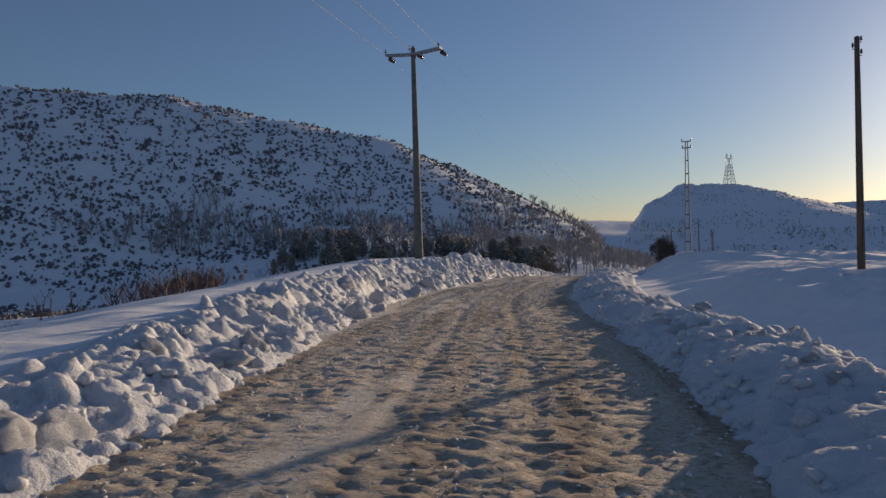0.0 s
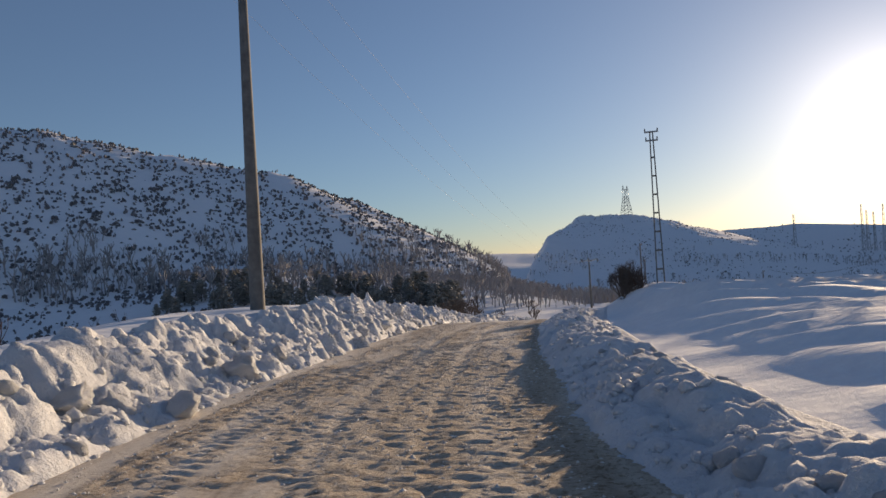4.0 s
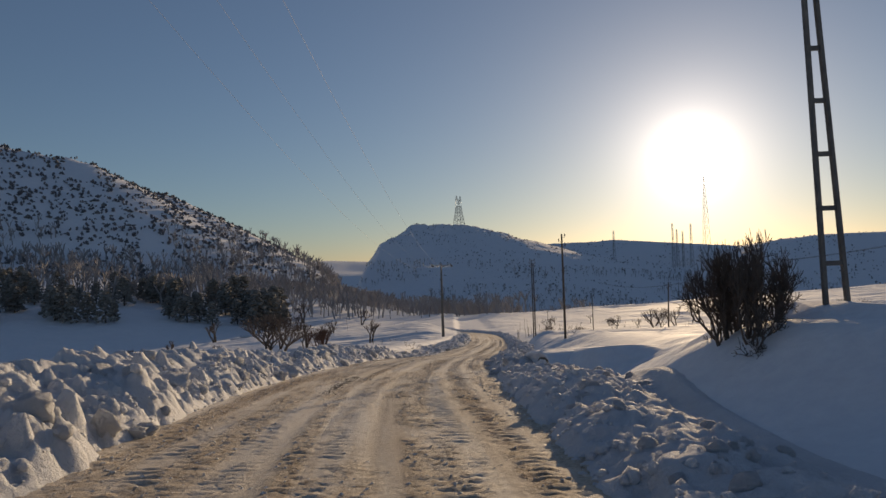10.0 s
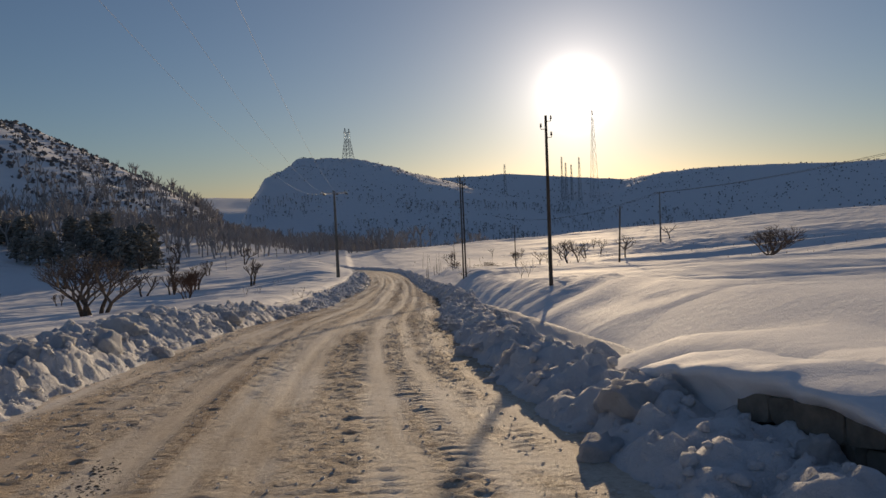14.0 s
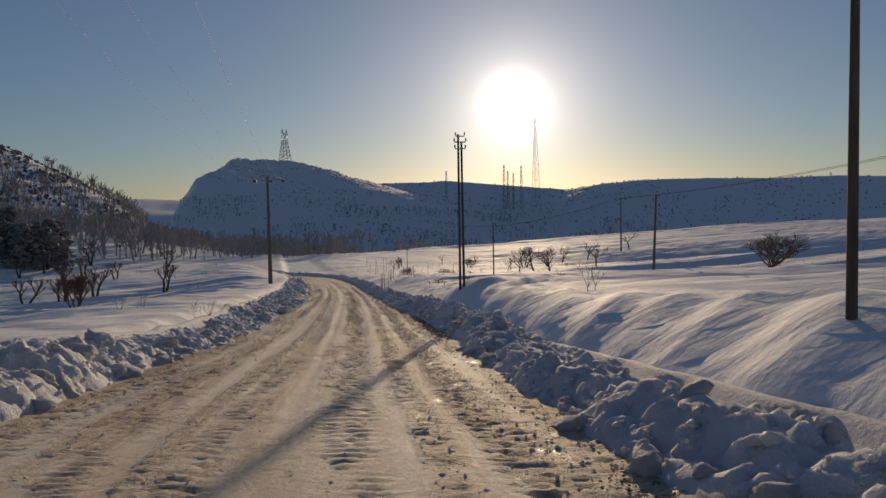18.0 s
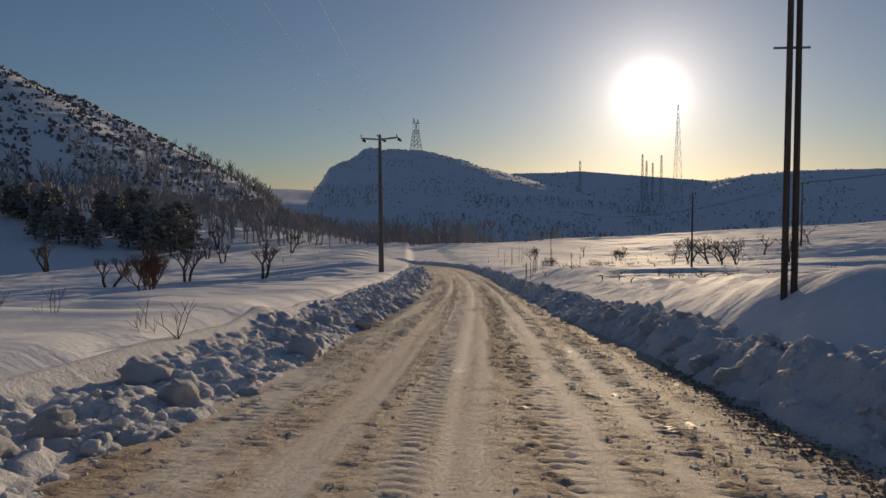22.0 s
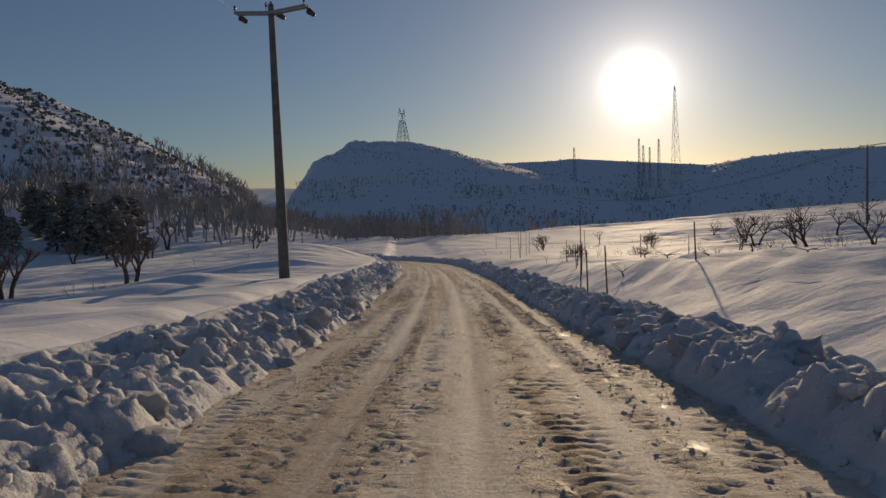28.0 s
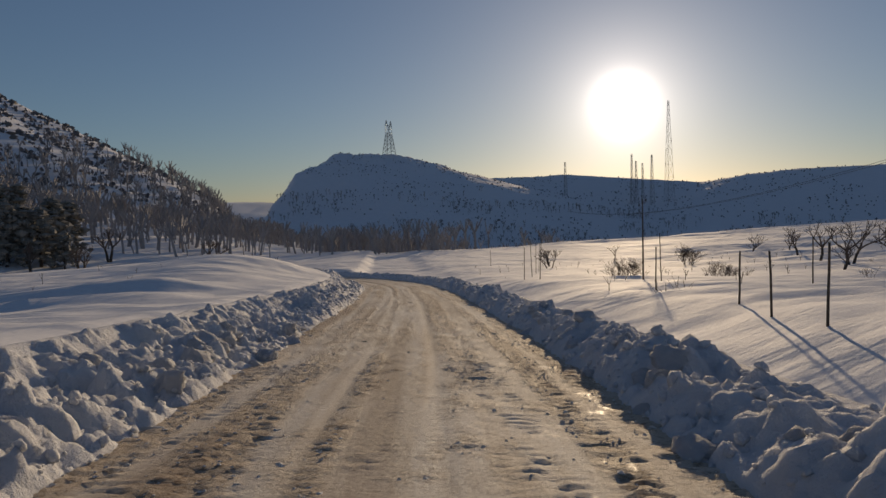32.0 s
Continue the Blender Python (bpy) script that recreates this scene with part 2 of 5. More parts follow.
# centre line of the ploughed road: x, y, z, half width
ROAD_PTS = (
    (-2.9, -26, -0.1, 2.6), (-0.6, -1.9, -0.03, 2.6), (0.5, 7.97, 0.03, 2.65), (1.6, 20.0, -0.25, 2.75), (3.2, 27.8, -0.36, 2.65),
    (5.2, 35.55, -0.5, 2.65), (7.9, 45.15, -0.96, 2.9), (10.5, 52.8, -1.58, 3.0), (13.4, 60.25, -2.3, 3.0),
    (16.97, 67.9, -3.02, 2.9), (20.55, 74.8, -3.83, 3.0), (25.1, 83.4, -4.85, 3.05), (28.85, 90.57, -5.48, 2.85),
    (32.57, 97.9, -6.13, 2.6), (37.86, 108.43, -7.05, 2.5), (42.2, 117.45, -7.82, 2.5), (46.4, 126.47, -8.52, 2.6),
    (49.7, 133.77, -9.09, 2.65), (57.9, 153.06, -10.5, 2.65), (65.0, 173.06, -11.9, 2.7), (67.0, 192, -12.9, 2.7),
    (60, 210, -13.6, 2.7), (44, 224, -14.1, 2.7), (22, 234, -14.6, 2.7))


def spline(pts, step):
    """Catmull-Rom through pts, resampled at even steps along the ground."""
    p = np.array(pts, float)
    p = np.vstack([2 * p[0] - p[1], p, 2 * p[-1] - p[-2]])
    out = []
    for i in range(1, len(p) - 2):
        for t in np.linspace(0, 1, 40, endpoint=False):
            a, b, c, d = p[i - 1:i + 3]
            out.append(0.5 * (2 * b + (c - a) * t + (2 * a - 5 * b + 4 * c - d) * t * t + (3 * b - a - 3 * c + d) * t ** 3))
    out = np.array(out)
    s = np.r_[0, np.cumsum(np.hypot(*np.diff(out[:, :2], axis=0).T))]
    n = np.arange(0, s[-1], step)
    return np.stack([np.interp(n, s, out[:, k]) for k in range(out.shape[1])], 1)


LINE = spline(ROAD_PTS, 0.5)
LINE_U = LINE[:, 0] * SU + LINE[:, 1] * CU
LINE_V = LINE[:, 0] * CU - LINE[:, 1] * SU
FRONT = int(np.argmax(LINE_U))
AHEAD = int(np.argmax(LINE_U > 178))


def hash2(i, j, seed):
    n = (i.astype(np.int64) * 374761393 + j.astype(np.int64) * 668265263 + seed * 1442695041) & 0x7fffffff
    n = ((n ^ (n >> 13)) * 1274126177) & 0x7fffffff
    return ((n ^ (n >> 16)) & 0xffff) / 65535.0


def vnoise(x, y, seed=0):
    i, j = np.floor(x), np.floor(y)
    f, g = x - i, y - j
    f, g = f * f * (3 - 2 * f), g * g * (3 - 2 * g)
    a, b, c, d = hash2(i, j, seed), hash2(i + 1, j, seed), hash2(i, j + 1, seed), hash2(i + 1, j + 1, seed)
    return (a + (b - a) * f) * (1 - g) + (c + (d - c) * f) * g - 0.5


def fbm(x, y, octaves=4, seed=0, gain=0.5):
    total, amp = 0, 1.0
    for k in range(octaves):
        total = total + amp * vnoise(x, y, seed + 17 * k)
        x, y, amp = x * 2.03 + 3.1, y * 2.03 - 1.7, amp * gain
    return total


def smooth(x, a, b):
    t = np.clip((x - a) / (b - a), 0, 1)
    return t * t * (3 - 2 * t)


# ridge lines: x, y, crest height
RIDGE_LEFT = ((-728, 250, 82.0), (-463, 355, 97.1), (-264, 429, 98.6), (-173, 468, 96.3), (-82, 489, 78.0), (-48, 487, 71.0),
              (0, 495, 52.2), (42, 503, 28.2), (69, 495, 11.2), (93, 481, 1.8), (113, 471, -10.3), (130, 467, -22.3))
RIDGE_KNOLL = ((-90, 350, 6), (-52, 362, 10), (-17, 372, 6), (30, 395, -4), (90, 420, -12))
RIDGE_RIGHT = ((187, 694, 3), (206, 698, 26), (229, 725, 40.5), (255, 764, 54), (290, 741, 51), (332, 733, 39), (383, 730, 28),
               (451, 686, 30), (505, 631, 22), (536, 601, 18), (539, 537, 23), (548, 441, 22), (560, 330, 18), (570, 200, 14), (560, 0, 14))
RIDGE_FAR = ((-900, 3500, 60), (400, 3300, 62), (800, 3250, 66), (1300, 3150, 60), (2400, 2600, 70), (3200, 1500, 80), (3000, -1500, 80),
             (0, -3000, 60), (-3000, -800, 120), (-2600, 2200, 110), (-900, 3500, 60))


def ridge(x, y, pts, slope, soft):
    best = np.full(x.shape, -1e9)
    for (ax, ay, az), (bx, by, bz) in zip(pts, pts[1:]):
        dx, dy = bx - ax, by - ay
        t = np.clip(((x - ax) * dx + (y - ay) * dy) / (dx * dx + dy * dy), 0, 1)
        d = np.hypot(x - ax - t * dx, y - ay - t * dy)
        best = np.maximum(best, az + t * (bz - az) - slope * (np.sqrt(d * d + soft * soft) - soft))
    return best


def land(x, y):
    """Height of the open ground, without the ploughed banks."""
    u, v = x * SU + y * CU, x * CU - y * SU
    zr = np.interp(u, np.r_[LINE_U[:FRONT], 330, 430, 600], np.r_[LINE[:FRONT, 2], -16.5, -30, -30])
    lat = v - np.interp(u, LINE_U[:AHEAD], LINE_V[:AHEAD])
    # left: a snowy shelf, then down to the valley
    g = np.interp(u, (0, 35, 75, 120, 200), (0.15, 0.15, 0.06, 0.045, 0.05))
    dl = np.maximum(-lat - np.interp(u, (0, 30, 60), (6.5, 7.5, 5)), 0)
    drop = np.minimum(g * dl, np.maximum(zr + 15.5, 0))
    shelf = np.interp(u, (-20, 5, 33, 60, 110, 135, 170), (0.2, 0.3, 1.1, 0.65, 0.75, 0.9, 0.8)) * smooth(-lat, 3.0, 5.4) * (1 - 0.6 * smooth(-lat, 9, 20))
    # right: bank of drifted snow, ditch and the rising fields
    mound = np.interp(u, (-20, 15, 32, 45, 54, 70, 80, 92, 99, 105, 113, 121, 135, 170), (0.65, 0.58, 0.56, 0.88, 0.9, 0.78, 0.95, 1.1, 0.8, 0.5, 0.6, 0.95, 0.8, 0.4)) * smooth(lat, np.interp(u, (30, 50, 74, 86), (4.1, 4.2, 4.3, 3.2)), np.interp(u, (30, 50, 56, 64, 74, 86, 93, 101, 112, 121), (7.4, 7.4, 8.2, 8.2, 7.2, 6.2, 5.8, 7.5, 8.0, 6.8)))
    ditch = -0.35 * np.exp(-((lat - 4.6) / 0.5) ** 2) * smooth(u, 58, 63) * (1 - smooth(u, 78, 96))
    r = 0.00062 * np.maximum(lat - 20, 0) ** 2
    rise = 10.5 * r / (10.5 + r) * smooth(u, -40, 120)
    cut = np.interp(u, (51, 57.5), (4.4, 3.8))
    gully = -0.35 * np.exp(-((u - 54.3) / 2.4) ** 2) * smooth(lat, 3.2, 3.5) * (1 - smooth(lat, cut - 0.1, cut + 0.1))
    mound = np.maximum(mound, np.interp(u, (51, 53, 57), (0.72, 0.66, 0.6)) * smooth(lat, cut + 0.1, cut + 0.4) * smooth(u, 51, 52) * (1 - smooth(u, 57, 60)))
    hump = 2.3 * np.exp(-((u - 183) / 20) ** 2) * smooth(-lat, 3.5, 14) * (1 - smooth(-lat, 45, 90))
    z = zr - drop + shelf + mound + ditch + rise + gully + hump
    off = smooth(np.abs(lat), 3.6, 6.5)
    z = z + off * (0.4 * fbm(x / 22, y / 22, 2, 5) + 0.05 * fbm(u / 5, lat / 2.4, 3, 9) + 0.015 * fbm(u / 1.2, lat / 0.7, 2, 12))
    # the smooth shoulder above the culvert, and the drop behind it
    calm = 1 - 0.85 * smooth(u, 46, 51) * (1 - smooth(u, 68, 74)) * smooth(lat, 3.8, 5) * (1 - smooth(lat, 18, 26))
    e = lat - np.interp(u, (56, 60, 62, 65, 69.5, 73, 80), (11.5, 10.6, 10, 9.1, 8.4, 8.3, 8.3))
    z = z - 0.5 * smooth(e, 0, 1.8) * (1 - smooth(e, 14, 30)) * smooth(u, 50, 57) * (1 - smooth(u, 74, 82))
    # wind ridges on the right hand slope
    fr = (u - 1.5 * lat) / 2.5 + 1.7 * vnoise(u / 6, lat / 4, 31)
    fr = fr - np.floor(fr)
    saw = smooth(fr, 0, 0.36) * (1 - smooth(fr, 0.36, 1)) * (0.55 + 0.9 * (vnoise(u / 3.1, lat / 3, 36) + 0.5))
    where = smooth(u, 60, 67) * (1 - 0.7 * smooth(u, 126, 140)) * (0.25 + 0.75 * smooth(vnoise(u / 9, lat / 7, 35), -0.25, 0.15))
    z = z + smooth(lat, 4.2, 6.2) * (1 - smooth(lat, 7, 11)) * np.interp(u, (74, 88, 100), (0.24, 0.16, 0.2)) * where * saw
    fr = (u + 1.2 * lat) / 2.6 + 1.8 * vnoise(u / 5, lat / 6, 32)
    fr = fr - np.floor(fr)
    z = z + smooth(lat, 4.6, 6) * (1 - smooth(lat, 13, 20)) * (1 - smooth(u, 44, 56)) * 0.36 * smooth(fr, 0, 0.14) * (1 - smooth(fr, 0.14, 1)) * (0.3 + 0.7 * smooth(vnoise(u / 4, lat / 5, 34), -0.2, 0.2))
    # low ripples that run across the fields, and one small hard drift
    rip = np.maximum(1 - np.abs(2 * vnoise(u / 1.7 + lat / 28, lat / 13, 51)) * 2, 0) + 0.7 * np.maximum(1 - np.abs(2 * vnoise(u / 3.3 - lat / 40, lat / 30, 52)) * 2.4, 0)
    z = z + calm * smooth(np.abs(lat), 5, 9) * (1 - smooth(np.abs(lat), 60, 100)) * np.where(lat < 0, 0.2, 0.17) * rip * (0.25 + 0.75 * smooth(vnoise(u / 14, lat / 22, 53), -0.35, 0.1))
    z = z + 0.25 * np.exp(-((x - 32.1) / 1.7) ** 2 - ((y - 85.0) / 1.7) ** 2)
    z = z + 0.6 * np.exp(-((x - 13.6) / 1.5) ** 2 - ((y - 44.4) / 2.4) ** 2) - 2.4 * np.exp(-((x - 91) / 20) ** 2 - ((y - 108) / 22) ** 2) - 0.95 * np.exp(-((x - 23) / 9) ** 2 - ((y - 134) / 10) ** 2)
    fr = (u + 0.12 * lat) / 4.6 + 1.3 * vnoise(u / 10, lat / 26, 55)
    fr = fr - np.floor(fr)
    z = z + smooth(-lat, 6, 9) * (1 - smooth(-lat, 45, 70)) * smooth(u, 70, 85) * (1 - smooth(u, 150, 175)) * 0.24 * smooth(fr, 0, 0.16) * (1 - smooth(fr, 0.16, 1)) * smooth(vnoise(u / 12, lat / 14, 56), -0.3, 0.2)
    du, dv = u - (45 * SU + 147 * CU), (x - 45) * CU - (y - 147) * SU
    z = z + 0.4 * np.exp(-(du / 0.9) ** 2 - (dv / 2.6) ** 2)
    z = z + 0.34 * np.exp(-((x - 26.3) / 0.8) ** 2 - ((y - 93.9) / 0.6) ** 2)
    bands = np.maximum(1 - np.abs(2 * vnoise(u / 4.2 + lat / 22, lat / 24, 37)) * 1.8, 0) + 0.6 * np.maximum(1 - np.abs(2 * vnoise(u / 2.1 - lat / 15, lat / 13, 39)) * 2, 0)
    z = z + calm * smooth(np.abs(lat), 6, 11) * (1 - smooth(np.abs(lat), 70, 120)) * 0.1 * bands * smooth(vnoise(u / 19, lat / 15, 41), -0.3, 0.15)
    # field edges far up the slope
    step = (u + 0.34 * lat) / 19 + 0.8 * vnoise(u / 60, lat / 45, 44) + 0.12 * vnoise(u / 9, lat / 14, 45)
    step = step - np.floor(step)
    far = smooth(lat, 24, 60) * (1 - smooth(lat, 260, 360)) * smooth(u, 105, 140)
    z = z + far * 0.9 * (0.35 + 0.65 * smooth(vnoise(u / 40, lat / 60, 46), -0.3, 0.2)) * (smooth(step, 0, 0.07) - step)
    step = (u - 0.1 * lat) / 7.3 + 0.9 * vnoise(u / 25, lat / 30, 47)
    step = step - np.floor(step)
    z = z + far * 0.22 * smooth(vnoise(u / 17, lat / 40, 48), -0.1, 0.3) * (smooth(step, 0, 0.1) - step)
    # hills
    n = fbm(x / 60, y / 60, 5, 3)
    rough = fbm(x / 14, y / 14, 4, 8, 0.6)
    for pts, slope, soft, amp, crag in ((RIDGE_LEFT, 0.58, 16, 1.2, 0.9), (RIDGE_KNOLL, 0.2, 14, 2, 1.5), (RIDGE_RIGHT, 0.27, 4, 3, 3.0)):
        h = ridge(x, y, pts, slope, soft)
        if pts is RIDGE_LEFT:
            h = h - 0.7 * np.maximum(x - 0.205 * y, 0)
        if pts is RIDGE_RIGHT:
            # the hill ends in a rounded, knobbly shoulder above the valley's mouth
            q = x - 0.293 * y + 7 * fbm(y / 34, x / 60, 3, 71)
            h = np.minimum(h, -40 + 100 * (1 - np.exp(-np.maximum(q + 37, 0) / 28)) + 5 * fbm(q / 11, y / 40, 3, 73))
        h = h + smooth(h, -20, 10) * (amp * n + crag * rough * (smooth(h, 5, 50) + 2.2 * smooth(h, 48, 75)))
        z = np.maximum(z, h) + 0.8 * np.exp(-np.abs(z - h) / 2.0)
    far = np.hypot(x - 100, y - 200)
    z = z - 25 * smooth(far, 900, 2000)
    h = ridge(x, y, RIDGE_FAR, 0.13, 60) + 22 * fbm(x / 260, y / 260, 4, 21)
    return np.maximum(z, np.where(far > 1500, h, -1e9))


def road_near(x, y):
    """Distance from the centre line, signed to the right, and the road's height and half width there."""
    shape = x.shape
    x, y = x.ravel(), y.ravel()
    i = np.empty(len(x), int)
    for k in range(0, len(x), 20000):
        d = (x[k:k + 20000, None] - LINE[None, :, 0]) ** 2 + (y[k:k + 20000, None] - LINE[None, :, 1]) ** 2
        i[k:k + 20000] = d.argmin(1)
    j = np.clip(i, 1, len(LINE) - 2)
    tx, ty = (LINE[j + 1, :2] - LINE[j - 1, :2]).T
    tl = np.hypot(tx, ty)
    lat = ((x - LINE[j, 0]) * ty - (y - LINE[j, 1]) * tx) / tl
    far = np.hypot(x - LINE[j, 0], y - LINE[j, 1])
    lat = np.where(np.abs(far) > np.abs(lat) + 0.6, np.sign(lat + 1e-9) * far, lat)
    return lat.reshape(shape), LINE[j, 2].reshape(shape), LINE[j, 3].reshape(shape), j.reshape(shape)


def ground_height(x, y):
    x, y = np.asarray(x, float), np.asarray(y, float)
    z = land(x, y)
    near = (x > -60) & (x < 110) & (y > -60) & (y < 270)
    if near.any():
        lat, zr, hw, _ = road_near(x[near], y[near])
        k = smooth(np.abs(lat), hw + 0.3, hw + 2.0)
        z[near] = (zr - 0.14) * (1 - k) + z[near] * k
    return z


def ground_at(x, y):
    return float(ground_height(np.array([x]), np.array([y]))[0])

# ---- mesh helpers ----
def mesh_from(name, verts, faces, mat, smoothed=True):
    me = bpy.data.meshes.new(name)
    verts, faces = np.asarray(verts, np.float32), np.asarray(faces, np.int32)
    me.vertices.add(len(verts))
    me.vertices.foreach_set("co", verts.ravel())
    k = faces.shape[1]
    me.loops.add(faces.size)
    me.loops.foreach_set("vertex_index", faces.ravel())
    me.polygons.add(len(faces))
    me.polygons.foreach_set("loop_start", np.arange(0, faces.size, k, dtype=np.int32))
    me.polygons.foreach_set("use_smooth", np.full(len(faces), smoothed))
    me.materials.append(mat)
    me.update(calc_edges=True)
    me.validate()
    return me


def grid_faces(nu, nv):
    i = np.arange(nu * nv).reshape(nu, nv)
    return np.stack([i[:-1, :-1].ravel(), i[1:, :-1].ravel(), i[1:, 1:].ravel(), i[:-1, 1:].ravel()], 1)


def part(name, bm, mat, parent, label=""):
    me = bpy.data.meshes.new(name)
    bm.normal_update()
    bm.to_mesh(me)
    bm.free()
    me.materials.append(mat)
    ob = new(name, me)
    ob.parent = parent
    if label:
        tagged(ob, label)
    return ob


def thing(name, x, y, z, label, category, group="", turn=0.0):
    ob = new(name)
    ob.empty_display_size = 0.2
    ob.matrix_basis = pose(x, y, z, 0, 0, turn)
    return tagged(ob, label, category, group)


def tube(bm, p, q, r0, r1=None, sides=8, caps=True):
    p, q = Vector(p), Vector(q)
    r1 = r0 if r1 is None else r1
    d = (q - p).normalized()
    a = d.cross(Vector((0, 0, 1)) if abs(d.z) < 0.9 else Vector((1, 0, 0))).normalized()
    b = d.cross(a)
    rings = []
    for c, r in ((p, r0), (q, r1)):
        rings.append([bm.verts.new(c + (a * math.cos(k) + b * math.sin(k)) * r) for k in [2 * math.pi * i / sides for i in range(sides)]])
    for i in range(sides):
        f = bm.faces.new((rings[0][i], rings[0][i - 1], rings[1][i - 1], rings[1][i]))
        f.smooth = sides > 5
    if caps:
        bm.faces.new(rings[0])
        bm.faces.new(rings[1][::-1])


def bar(bm, p, q, w, t=None):
    """A squared bar of width w and thickness t."""
    p, q, t = Vector(p), Vector(q), t or w
    d = (q - p).normalized()
    a = d.cross(Vector((0, 0, 1)) if abs(d.z) < 0.95 else Vector((0, 1, 0))).normalized() * w / 2
    b = d.cross(a).normalized() * t / 2
    v = [bm.verts.new(c + s * a + k * b) for c in (p, q) for s, k in ((1, 1), (1, -1), (-1, -1), (-1, 1))]
    for f in ((0, 1, 2, 3), (7, 6, 5, 4), (0, 4, 5, 1), (1, 5, 6, 2), (2, 6, 7, 3), (3, 7, 4, 0)):
        bm.faces.new([v[i] for i in f])


def lathe(bm, base, up, profile, sides=10):
    """A turned shape: profile of (height, radius) along up from base."""
    base, d = Vector(base), Vector(up).normalized()
    a = d.cross(Vector((0, 0, 1)) if abs(d.z) < 0.9 else Vector((1, 0, 0))).normalized()
    b = d.cross(a)
    rings = [[bm.verts.new(base + d * h + (a * math.cos(2 * math.pi * i / sides) + b * math.sin(2 * math.pi * i / sides)) * r) for i in range(sides)]
             for h, r in profile]
    for lo, hi in zip(rings, rings[1:]):
        for i in range(sides):
            bm.faces.new((lo[i], lo[i - 1], hi[i - 1], hi[i])).smooth = True
    bm.faces.new(rings[0])
    bm.faces.new(rings[-1][::-1])


# ---- ground, road, banks ----
def spaced(lo, hi, step, far, grow):
    """Grid lines: even between lo and hi, ever wider outside, out to far."""
    mid = list(np.arange(lo, hi + step / 2, step))
    a, d = [], step
    x = lo
    while x > -far:
        d *= grow
        x -= d
        a.append(x)
    b, d, x = [], step, mid[-1]
    while x < far:
        d *= grow
        x += d
        b.append(x)
    return np.array(a[::-1] + mid + b)


def make_ground():
    us = spaced(-8, 142, 0.48, 4700, 1.038)
    vs = spaced(-13, 22, 0.36, 4700, 1.04)
    # hold the steps on the hills to a few metres
    def fill(line, lo, hi, most):
        out = [line[0]]
        for a, b in zip(line, line[1:]):
            n = max(1, math.ceil((b - a) / most)) if lo < a < hi else 1
            out += list(np.linspace(a, b, n + 1)[1:])
        return np.array(out)
    us, vs = fill(us, 150, 820, 7.0), fill(vs, -620, 420, 8.0)
    u, v = np.meshgrid(us, vs, indexing="ij")
    x, y = u * SU + v * CU, u * CU - v * SU
    z = ground_height(x, y)
    ob = new("ground", mesh_from("ground", np.stack([x, y, z], -1).reshape(-1, 3), grid_faces(*u.shape)[:, ::-1], SNOW))
    tagged(ob, "snow-covered fields, valley and hillsides in low sun", "ground", kind="structure")


def side_frame(step):
    line = spline(ROAD_PTS, step)
    t = np.gradient(line[:, :2], axis=0)
    t /= np.hypot(*t.T)[:, None]
    return line, np.stack([t[:, 1], -t[:, 0]], 1)


def broken(s, l, size, seed):
    """Broken crust: flat-topped pieces with steep edges, 0 to 1."""
    a = vnoise(s / size + 0.7 * vnoise(s / size / 2.3, l / size / 2.3, seed + 5), l / size / 1.35, seed)
    return smooth(a, 0.0, 0.2)


def road_crust(s, l):
    """Where the packed snow is broken up: bands between the smooth lanes, and at first the whole middle of the road."""
    drift = 0.22 * vnoise(s / 16, s * 0, 101)
    cover = 0
    for k, (c, w) in enumerate(((-2.35, 0.3), (-1.5, 0.32), (-0.55, 0.14), (0.85, 0.3), (1.75, 0.2), (2.4, 0.3), (3.2, 0.4))):
        cover = np.maximum(cover, (0.52 + 0.5 * vnoise(s / 7, s * 0 + 5.1 * k, 103)) * np.exp(-((l - c - drift) / w) ** 4))
    first = np.interp(s, (50, 72), (0.85, 0)) * (0.55 + 0.45 * smooth(l, -0.5, 0.1)) * smooth(l, -2.6, -2.2) * (1 - smooth(l, 1.8, 2.3))
    return smooth(np.maximum(cover, first) + 0.6 * fbm(s / 4, l / 0.5, 3, 93) + 0.45 * fbm(s / 0.5, l / 0.3, 3, 105), 0.0, 0.6)


